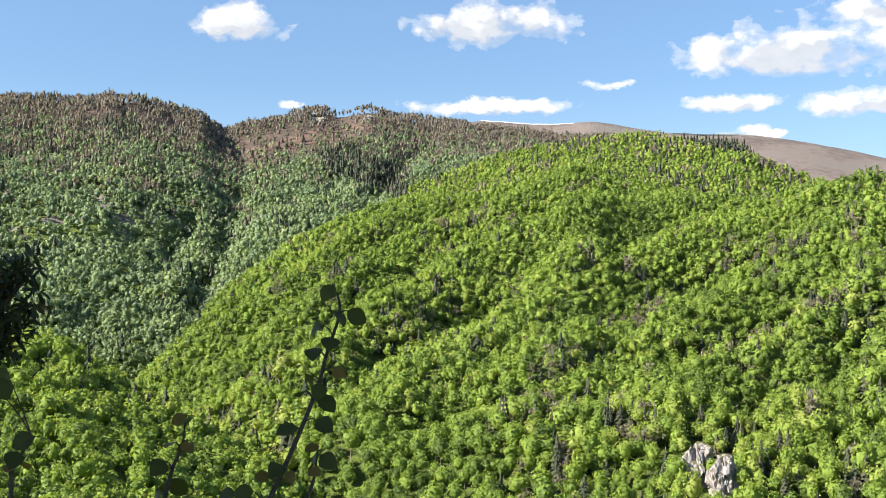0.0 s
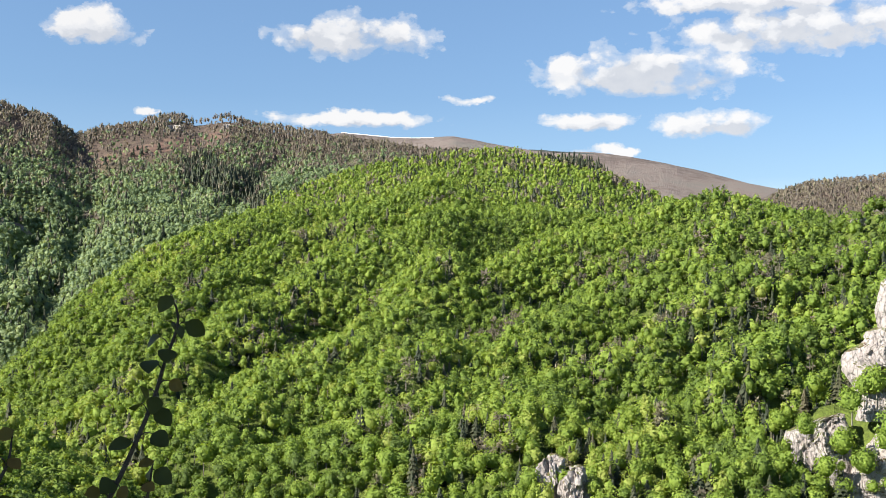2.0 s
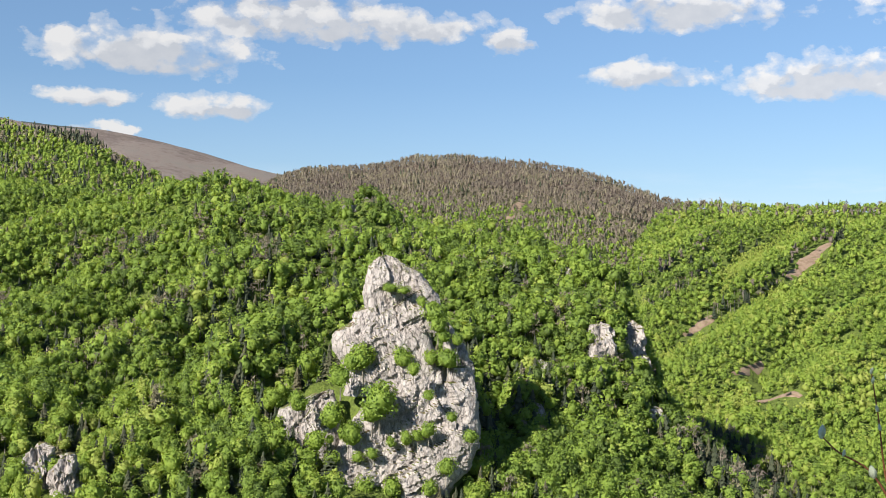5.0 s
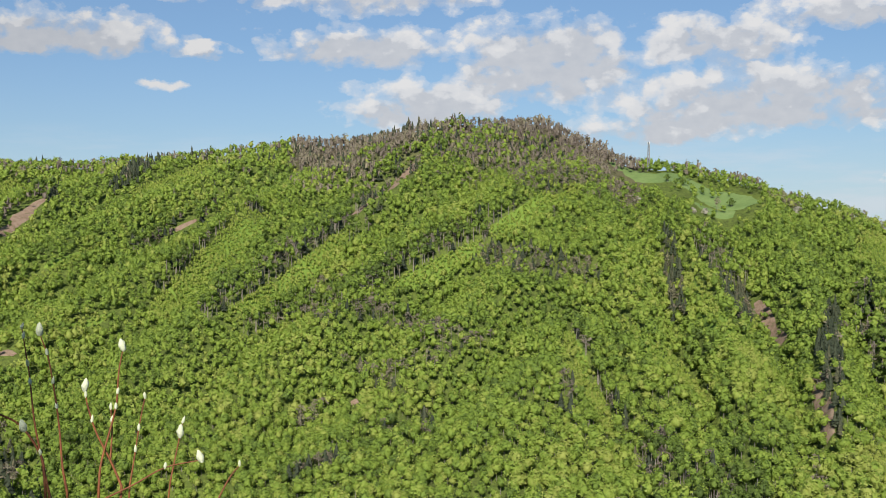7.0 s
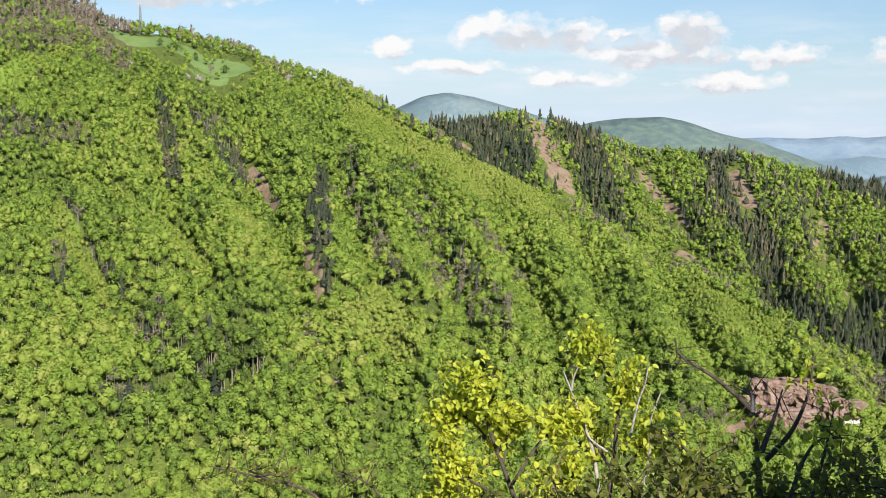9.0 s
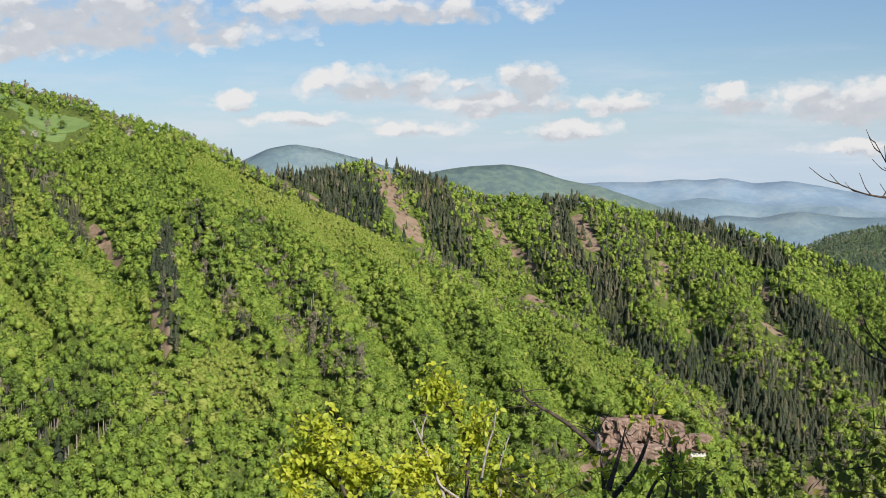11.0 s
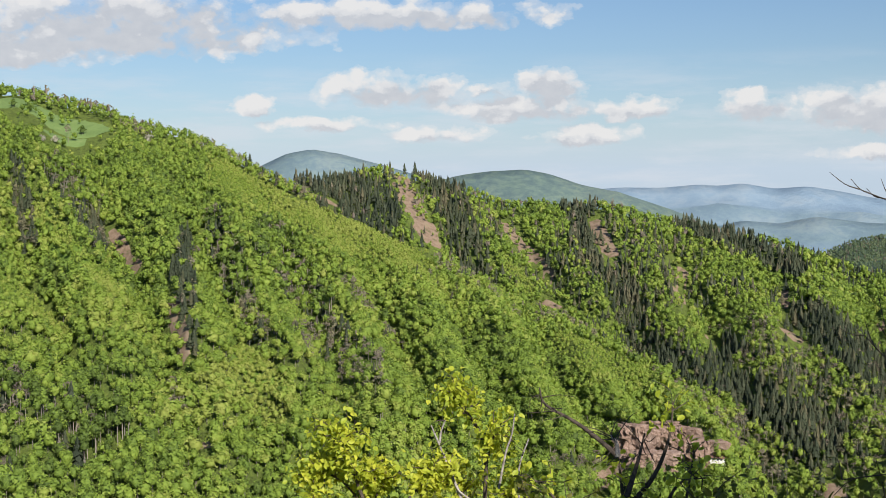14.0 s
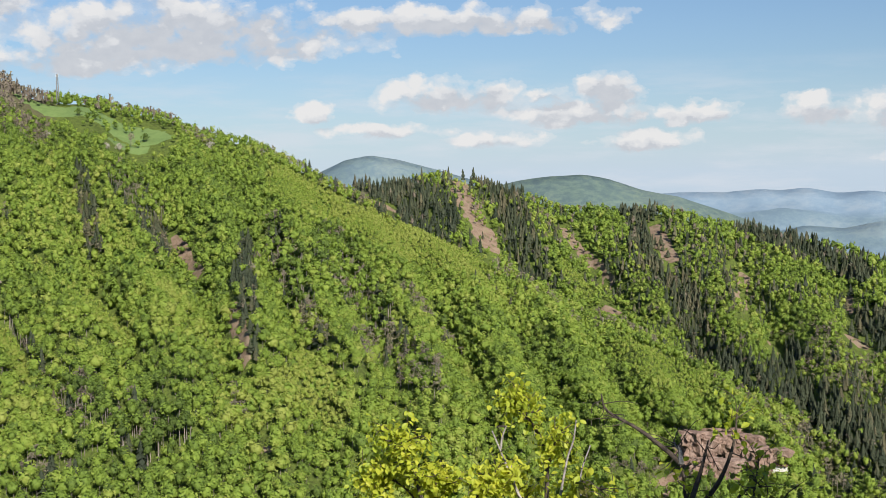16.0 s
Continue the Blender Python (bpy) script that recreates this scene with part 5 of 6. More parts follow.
def make_crags():
    for k, (az, el, w, h) in enumerate(CRAGS):
        r = meet(az, el - 0.3 * h)
        deg = r * math.pi / 180
        at = Vector((r * math.sin(radians(az)), r * math.cos(radians(az)), EYE + r * math.tan(radians(el)) - 0.1 * h * deg))
        ob = new("rock_outcrop", rock_mesh(w * deg * 1.0, max(w * deg, 4.0), h * deg * 1.0, ROCK, 91 + 3 * k, 16, taper=0.4))
        ob.matrix_world = Matrix.Translation(at) @ facing(az)
        tagged(ob, "weathered grey limestone outcrop among the trees", "rock", "outcrops on the slopes")
    az, el, w, h = QUARRY
    for k, (da, de, fw, fh) in enumerate(((-1.5, 0.10, 0.46, 0.95), (-0.3, 0.20, 0.42, 1.0), (0.8, 0.05, 0.44, 0.95), (1.8, -0.25, 0.40, 0.7), (-0.8, -0.7, 0.5, 0.5), (1.0, -0.75, 0.6, 0.45))):
        a, e = az + da, el + de
        r = meet(a, e - 0.35)
        deg = r * math.pi / 180
        at = Vector((r * math.sin(radians(a)), r * math.cos(radians(a)), EYE + r * math.tan(radians(e)) - 2))
        ob = new("quarry_face", rock_mesh(w * deg * fw, 7.0, h * deg * fh * 1.2, SCREE, 70 + k, 14, square=0.75, rough=0.5, taper=0.12))
        ob.matrix_world = Matrix.Translation(at) @ facing(a)
        tagged(ob, "reddish broken rock face of an old quarry", "rock", "faces of the quarry")


make_crags()


def box(x0, x1, y0, y1, z0, z1):
    v = [(x, y, z) for x in (x0, x1) for y in (y0, y1) for z in (z0, z1)]
    return np.array(v, float), np.array([(0, 1, 3, 2), (4, 6, 7, 5), (0, 4, 5, 1), (2, 3, 7, 6), (0, 2, 6, 4), (1, 5, 7, 3)])


def rod(p, q, radius, sides=5, r2=None):
    """A straight round bar between two points, closed by its own taper."""
    p, q = np.array(p, float), np.array(q, float)
    d = (q - p) / np.linalg.norm(q - p)
    u = np.cross(d, (0.3, 0.2, 0.9) if abs(d[2]) < 0.9 else (1, 0, 0))
    u /= np.linalg.norm(u)
    w = np.cross(d, u)
    a = np.arange(sides) * 2 * math.pi / sides
    ring = np.cos(a)[:, None] * u + np.sin(a)[:, None] * w
    i = np.arange(sides)
    k = (i + 1) % sides
    return np.concatenate([p + ring * radius, q + ring * (radius if r2 is None else r2)]), np.stack([i, k, k + sides, i + sides], -1)


def make_mast():
    r = meet(78.4, 3.75)
    base = spot(78.4, r)
    top = EYE + r * math.tan(radians(4.9)) - base.z
    mast = thing("radio_mast", base, "slender grey lattice mast on the hilltop meadow", "mast")
    legs = [(-1.6, -1.6), (1.6, -1.6), (1.6, 1.6), (-1.6, 1.6)]
    for x, y in legs:
        part("leg", mesh_of("leg", *rod((x, y, 0), (x * 0.45, y * 0.45, top), 0.42), [STEEL]), mast)
    n = 8
    for k in range(n):
        f, g = k / n, (k + 1) / n
        bars = []
        for i in range(4):
            (x, y), (u, v) = legs[i], legs[(i + 1) % 4]
            s, t = 1 - 0.55 * f, 1 - 0.55 * g
            bars += [rod((x * s, y * s, top * f), (u * t, v * t, top * g), 0.13, 4), rod((x * t, y * t, top * g), (u * t, v * t, top * g), 0.13, 4)]
        part("brace", mesh_of("brace", *joined(bars), [STEEL]), mast)
    for k in range(3):
        a = k * 2.1
        c = np.array([1.4 * math.cos(a), 1.4 * math.sin(a), 0])
        v, f = box(-0.25, 0.25, -0.15, 0.15, top - 3.2, top + 0.6)
        part("antenna", mesh_of("antenna", v + c, f, [PLASTER]), mast, "white panel antenna")


make_mast()


def make_house():
    r = meet(112.7, -13.9)
    base = spot(112.7, r) + Vector((0, 0, 0.9))
    house = thing("roadside_house", base, "low white house with a brown roof below the quarry", "house")
    turn = facing(112.7 + 14)
    part("wall", mesh_of("wall", *box(-5, 5, -3, 3, -5, 1.6), [PLASTER]), house, "white plastered wall", turn)
    v = np.array([(-6, -4, 1.5), (6, -4, 1.5), (6, 4, 1.5), (-6, 4, 1.5), (-5.2, 0, 3.9), (5.2, 0, 3.9), (-6, -4, 1.75), (6, -4, 1.75), (6, 4, 1.75), (-6, 4, 1.75)])
    me = bpy.data.meshes.new("roof")
    me.from_pydata([tuple(p) for p in v], [], [(0, 3, 2, 1), (0, 1, 7, 6), (1, 2, 8, 7), (2, 3, 9, 8), (3, 0, 6, 9), (6, 7, 5, 4), (8, 9, 4, 5), (7, 8, 5), (9, 6, 4)])
    me.materials.append(ROOFING)
    part("roof", me, house, "weathered brown gabled roof", turn)
    for x in (-3.6, -1.2, 1.2, 3.6):
        part("window", mesh_of("window", *box(x - 0.5, x + 0.5, -3.06, -2.98, -0.3, 1.0), [STEEL]), house, "dark window", turn)


make_house()


def lone_trees():
    """Bushes dotted over the hilltop meadow, blossoming trees at its edge, a pale dead trunk in the spruces."""
    rng = np.random.default_rng(21)
    kinds = []
    for k in range(3):
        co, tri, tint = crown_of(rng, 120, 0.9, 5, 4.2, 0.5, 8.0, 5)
        kinds.append((co, tri, tint))
    for k, (az, el, s, what) in enumerate([(79.3, 3.0, 0.8, 0), (80.0, 2.75, 0.9, 0), (80.9, 2.85, 0.9, 0), (82.3, 1.75, 0.9, 0), (81.8, 2.6, 0.6, 0), (83.2, 2.35, 0.8, 0), (78.0, 3.4, 0.6, 0), (77.1, 2.9, 0.7, 0), (79.9, 3.6, 0.7, 0), (82.0, 3.1, 0.7, 0),
                                           (77.9, 1.85, 0.9, 1), (85.3, 1.25, 0.95, 1), (81.1, 1.25, 0.8, 1), (80.5, 1.35, 0.7, 1)]):
        at = spot(az, meet(az, el))
        name = "blossom_tree" if what else "meadow_bush"
        tree = thing(name, at, "small tree in pale white blossom at the meadow's edge" if what else "rounded green bush standing on the hilltop meadow", "tree" if what else "bush", "trees on the hilltop meadow")
        tree.matrix_world = Matrix.Translation(at) @ Matrix.Rotation(k * 2.1, 4, "Z") @ Matrix.Scale(s * 1.4, 4)
        co, tri, tint = kinds[k % 3]
        part("crown", mesh_of("crown", co, tri, [BLOSSOM if what else BEECH], tint=(0.5 if what else 0.15) + tint), tree)
        part("trunk", mesh_of("trunk", *stem(3.0, 0.2, 5), [BARK]), tree)
    at = spot(116.8, meet(116.8, -9.9))
    ob = thing("dead_spruce", at, "pale bleached dead spruce standing among dark spruces", "dead tree")
    part("trunk", mesh_of("trunk", *stem(17.0, 0.45, 6, 0.3), [DEADWOOD], smooth=True), ob)


lone_trees()

# ---------------------------------------------------------------- close by the lookout


def ray(az, el, d, eye=(0.0, 0.0)):
    """A place at a bearing, an elevation and a distance from the eye."""
    a, e = radians(az), radians(el)
    return Vector((eye[0] + d * math.cos(e) * math.sin(a), eye[1] + d * math.cos(e) * math.cos(a), EYE + d * math.sin(e)))


def smooth_line(points, per=5):
    """A curve through the points."""
    p = [np.array(q, float) for q in points]
    p = [2 * p[0] - p[1]] + p + [2 * p[-1] - p[-2]]
    out = []
    for k in range(1, len(p) - 2):
        for i in range(per):
            t = i / per
            out.append(0.5 * (2 * p[k] + (p[k + 1] - p[k - 1]) * t + (2 * p[k - 1] - 5 * p[k] + 4 * p[k + 1] - p[k + 2]) * t * t + (3 * p[k] - p[k - 1] - 3 * p[k + 1] + p[k + 2]) * t ** 3))
    out.append(p[-2])
    return np.array(out)


def rooted(foot, points):
    """A straight stem up to the first point, then a curve through all."""
    low = np.linspace(np.array(foot, float), np.array(points[0], float), 6)[:-1]
    return np.concatenate([low, smooth_line(points)])


def tube(line, r0, r1, sides=6, knots=0.0, rng=None):
    """A tapered, slightly knotty twig along a line."""
    n = len(line)
    d = np.gradient(line, axis=0)
    d /= np.linalg.norm(d, axis=1)[:, None]
    ref = np.array([0.35, 0.2, 0.9]) if abs(d[:, 2]).mean() < 0.8 else np.array([1.0, 0.2, 0.1])
    u = np.cross(d, ref)
    u /= np.linalg.norm(u, axis=1)[:, None]
    w = np.cross(d, u)
    r = np.linspace(r0, r1, n)
    if rng is not None:
        r = r * (1 + knots * rng.uniform(-1, 1, n))
    a = np.arange(sides) * 2 * math.pi / sides
    co = line[:, None, :] + r[:, None, None] * (np.cos(a)[None, :, None] * u[:, None, :] + np.sin(a)[None, :, None] * w[:, None, :])
    i = np.arange(n - 1)[:, None] * sides + np.arange(sides)[None, :]
    k = np.arange(n - 1)[:, None] * sides + (np.arange(sides)[None, :] + 1) % sides
    faces = np.stack([i, k, k + sides, i + sides], -1).reshape(-1, 4)
    co = np.concatenate([co.reshape(-1, 3), line[-1:] + d[-1:] * r1])
    tip = len(co) - 1
    cap = [(tip - sides + s, tip - sides + (s + 1) % sides, tip, tip) for s in range(sides)]
    return co, faces, np.array([c[:3] for c in cap])


def twig_mesh(name, lines, mat):
    """Several twigs as one mesh; lines are (points, thick, thin)."""
    co, fa, n = [], [], 0
    for line, r0, r1 in lines:
        v, f, cap = tube(line, r0, r1)
        co.append(v)
        fa += [tuple(q) for q in f + n] + [tuple(q) for q in cap + n]
        n += len(v)
    me = bpy.data.meshes.new(name)
    me.from_pydata([tuple(p) for p in np.concatenate(co)], [], fa)
    me.materials.append(mat)
    me.polygons.foreach_set("use_smooth", [True] * len(me.polygons))
    me.update()
    return me


def leaf_shape(length, width, fold=0.25, droop=0.2):
    """An oval leaf, folded along its midrib and bent at the tip: corners and triangles."""
    rows = [(0.0, 0.0), (0.18, 0.62), (0.42, 1.0), (0.68, 0.86), (0.88, 0.45), (1.0, 0.0)]
    v, f = [], []
    for t, w in rows:
        z = -droop * t * t * length
        v += [(-w * width / 2, t * length, z + fold * w * width / 2), (0, t * length, z), (w * width / 2, t * length, z + fold * w * width / 2)]
    for k in range(len(rows) - 1):
        a, b = 3 * k, 3 * k + 3
        for s in (0, 1):
            f += [(a + s, a + s + 1, b + s + 1), (a + s, b + s + 1, b + s)]
    return np.array(v), np.array(f)


def small_leaf(length, width):
    """A folded oval leaf for dense foliage."""
    w, n = width / 2, length
    v = np.array([(0, 0, 0), (-0.75 * w, 0.2 * n, 0.10 * w), (-w, 0.48 * n, 0.16 * w), (-0.68 * w, 0.78 * n, 0.02 * n), (0, n, -0.12 * n), (0.68 * w, 0.78 * n, 0.02 * n), (w, 0.48 * n, 0.16 * w), (0.75 * w, 0.2 * n, 0.10 * w), (0, 0.5 * n, -0.05 * n)])
    return v, np.array([(8, i + 1 if i < 7 else 0, i) for i in range(8)])


def turns(rng, n, droop=0.6):
    """Random rotations whose y axis points outward and the face mostly up."""
    y = rng.normal(size=(n, 3))
    y[:, 2] -= droop
    y /= np.linalg.norm(y, axis=1)[:, None]
    up = np.array([0, 0, 1.0]) + rng.normal(0, 0.5, (n, 3))
    x = np.cross(y, up)
    x /= np.linalg.norm(x, axis=1)[:, None]
    return np.stack([x, y, np.cross(x, y)], -1)


def foliage(name, spots, size, mat, rng, tone=0.5, spread=0.18):
    """Many leaves as one mesh, set at the given places."""
    v, f = small_leaf(1.0, 0.72)
    n = len(spots)
    s = size * rng.uniform(0.65, 1.2, n)
    co = np.einsum("nij,kj->nki", turns(rng, n), v) * s[:, None, None] + spots[:, None, :]
    fa = f[None] + (np.arange(n) * len(v))[:, None, None]
    tint = np.repeat(np.clip(rng.normal(tone, spread, n), 0, 1), len(v))
    return mesh_of(name, co.reshape(-1, 3), fa.reshape(-1, 3), [mat], tint=tint)


def leafy_tree(name, label, lines, eye, d, rng, trunk=0.035, leaf=0.05, per=12, bare=(), tone=0.6, mat=None, twigs=10, reach=0.16, leafy=0.45, wood=TWIG, depth=0.25, leafless=()):
    """A small tree on the slope below: its limbs as sight lines, sprays of leaves along the outer part of each limb."""
    paths = []
    for k, line in enumerate(lines):
        away = d + (0 if k == 0 else rng.uniform(-depth, depth))
        pts = [ray(a, e, away, eye) for a, e in line]
        if k == 0:
            foot = Vector((pts[0].x * 1.02, pts[0].y * 1.02, 0))
            foot.z = float(land(math.degrees(math.atan2(foot.x, foot.y)), math.hypot(foot.x, foot.y))[0]) - 0.2
            paths.append(rooted(foot, pts))
        else:
            paths.append(smooth_line(pts))
    base = Vector(paths[0][0])
    tree = thing(name, base, label, "tree", "")
    for k, path in enumerate(paths):
        q = path - np.array(base)
        thick = trunk if k == 0 else trunk * 0.5
        part("trunk" if k == 0 else "branch", twig_mesh("branch", [(q, thick, 0.004)], wood if k not in bare else DEADWOOD), tree)
        start = int(len(q) * (0.7 if k == 0 else leafy))
        stems, places = [], []
        for _ in range(twigs):
            i = rng.integers(start, len(q))
            way = rng.normal(size=3) + np.array([0, 0, 0.45])
            way *= reach * rng.uniform(0.5, 1.3) / np.linalg.norm(way)
            bend = rng.normal(0, 0.15 * reach, 3)
            spray = smooth_line([q[i], q[i] + way * 0.55 + bend, q[i] + way], 3)
            stems.append((spray, 0.0035, 0.0012))
            m = per if k not in bare and k not in leafless else 0
            t = rng.uniform(0.15, 1.05, m)
            places.append(q[i] + way * t[:, None] + bend * (1 - np.abs(2 * t - 1))[:, None] + rng.normal(0, leaf * 0.55, (m, 3)))
        tagged(part("twig", twig_mesh("twig", stems, wood), tree), kind="stuff")
        places = np.concatenate(places)
        if len(places):
            tagged(part("foliage", foliage("foliage", places, leaf, mat or YOUNG, rng, tone), tree), kind="stuff")
    return tree


def make_sapling():
    rng = np.random.default_rng(3)
    d = 2.2
    shapes = [mesh_of("leaf", *leaf_shape(0.044 * s, 0.037 * s, 0.2, b), [SHADED_SAPLING], tint=np.full(18, t), smooth=True) for s, b, t in ((1, 0.2, 0.3), (0.85, 0.4, 0.5), (0.7, 0.1, 0.9), (0.95, 0.3, 0.2))]
    stems = [[(-8.6, -10.81), (-7.26, -7.93), (-6.17, -5.25), (-5.63, -3.34), (-5.09, -1.69), (-5.14, -0.73), (-5.5, -0.26)], [(-6.7, -10.6), (-6.3, -9.55), (-6.11, -8.22)],
             [(-13.43, -10.51), (-13.0, -8.84), (-12.56, -7.81), (-12.41, -6.62)], [(-20.22, -8.52), (-19.74, -7.79), (-19.38, -7.04)]]
    leaves = [[(-5.64, -0.45), (-5.0, -1.69), (-4.26, -1.69), (-6.32, -2.29), (-5.5, -2.93), (-6.32, -3.39), (-5.0, -4.49), (-6.5, -4.84), (-6.86, -5.29), (-6.04, -5.25), (-5.71, -5.85), (-6.58, -6.73), (-5.84, -6.88),
               (-7.53, -7.12), (-8.07, -8.98), (-7.39, -9.47), (-9.68, -10.0), (-8.87, -9.36), (-10.48, -10.18)], [(-6.49, -8.08), (-5.67, -8.63), (-6.43, -9.81), (-6.1, -8.5), (-6.2, -9.2)],
              [(-12.81, -6.61), (-12.56, -7.81), (-13.19, -7.73), (-13.6, -8.69), (-12.73, -9.69), (-13.39, -9.61), (-13.78, -10.06), (-12.22, -7.95)], [(-19.69, -7.28), (-20.1, -8.02), (-19.61, -8.43), (-20.34, -8.51), (-20.62, -4.94), (-20.55, -4.3)]]
    for k, (line, set_of) in enumerate(zip(stems, leaves)):
        pts = [ray(a, e, d) for a, e in line]
        ground = float(land(line[0][0], d * 0.97)[0])
        foot = Vector((pts[0].x * 0.97, pts[0].y * 0.97, ground - 0.05))
        path = rooted(foot, pts)
        base = Vector(path[0])
        plant_ob = thing("hazel_sapling", base, "thin dark hazel sapling with round young leaves in shade", "sapling", "saplings at the lookout")
        part("stem", twig_mesh("stem", [(path - np.array(base), 0.006, 0.0016)], TWIG), plant_ob)
        for a, e in set_of:
            at = ray(a, e, d + rng.uniform(-0.05, 0.05))
            near = Vector(path[np.argmin(np.linalg.norm(path - np.array(at), axis=1))])
            out = at - near
            # the blade hangs from its stalk end, roughly facing the open side
            y = (out.normalized() + Vector((rng.normal(0, 0.3), rng.normal(0, 0.3), -0.55))).normalized()
            zax = (Vector((rng.normal(0, 0.35), -0.8, 0.5 + rng.normal(0, 0.3)))).normalized()
            x = y.cross(zax).normalized()
            zax = x.cross(y)
            m = Matrix((x, y, zax)).transposed().to_4x4()
            me = shapes[rng.integers(0, 4)]
            leaf = part("leaf", me, plant_ob, m=Matrix.Translation(at - base - y * 0.02) @ m)
            stalk = np.array([near - base, (near - base).lerp(at - base - y * 0.02, 0.5) + Vector((0, 0, 0.004)), at - base - y * 0.02])
            if np.linalg.norm(stalk[2] - stalk[0]) > 0.006:
                part("stalk", twig_mesh("stalk", [(smooth_line(stalk, 3), 0.0014, 0.0009)], TWIG), plant_ob)


make_sapling()


def make_yew():
    """A dark needled bough that reaches in beside the lookout."""
    rng = np.random.default_rng(8)
    lines = [[(-26.0, -2.5), (-22.19, -2.6), (-21.01, -1.59), (-20.05, -0.3), (-19.32, 0.62)], [(-21.71, -3.0), (-20.77, -1.85), (-19.8, -1.21), (-19.26, -1.08)], [(-21.47, -3.2), (-20.52, -2.37), (-19.79, -2.12)],
             [(-21.25, -1.9), (-20.54, -0.03), (-19.82, 0.75)], [(-22.4, -2.4), (-21.2, -0.9), (-20.4, 0.2)], [(-22.5, -3.0), (-21.2, -3.2), (-20.3, -3.2)]]
    paths = [smooth_line([ray(a, e, 2.2) for a, e in line]) for line in lines]
    root = ray(-40, -6, 2.2)
    trunk_foot = Vector((root.x, root.y, float(land(-40, 2.2)[0]) - 0.1))
    yew = thing("yew_bush", trunk_foot, "dark green yew bough with short flat needles", "bush")
    base = np.array(trunk_foot)
    part("stem", twig_mesh("stem", [(smooth_line([trunk_foot - Vector(base), root - Vector(base), Vector(paths[0][0] - base)]), 0.03, 0.012)], TWIG), yew)
    for path in paths:
        q = path - base
        part("twig", twig_mesh("twig", [(q, 0.008, 0.003)], TWIG), yew)
        v, f = small_leaf(0.022, 0.007)
        n = 90
        at = q[rng.integers(2, len(q), n)] + rng.normal(0, 0.008, (n, 3))
        side = rng.normal(0, 0.009, (n, 3))
        co = np.einsum("nij,kj->nki", turns(rng, n, 0.0), v) * rng.uniform(0.8, 1.5, n)[:, None, None] + (at + side)[:, None, :]
        fa = f[None] + (np.arange(n) * len(v))[:, None, None]
        part("needles", mesh_of("needles", co.reshape(-1, 3), fa.reshape(-1, 3), [NEEDLE], tint=np.repeat(rng.uniform(0.0, 0.8, n), len(v))), yew)


make_yew()


def bud_mesh(length, width, rng):
    """A furry opening bud: a bulged spindle with a ragged tip."""
    rows, sides = [(0.0, 0.35), (0.2, 0.85), (0.45, 1.0), (0.7, 0.8), (0.9, 0.45), (1.0, 0.1)], 7
    a = np.arange(sides) * 2 * math.pi / sides
    co = np.concatenate([np.stack([w * width / 2 * np.cos(a) * rng.uniform(0.8, 1.2, sides), w * width / 2 * np.sin(a) * rng.uniform(0.8, 1.2, sides), np.full(sides, t * length) + rng.uniform(-0.04, 0.04, sides) * length], -1) for t, w in rows])
    i = np.arange(len(rows) - 1)[:, None] * sides + np.arange(sides)
    k = np.arange(len(rows) - 1)[:, None] * sides + (np.arange(sides) + 1) % sides
    return mesh_of("catkin", co, np.stack([i, k, k + sides, i + sides], -1).reshape(-1, 4), [CATKIN], smooth=True)


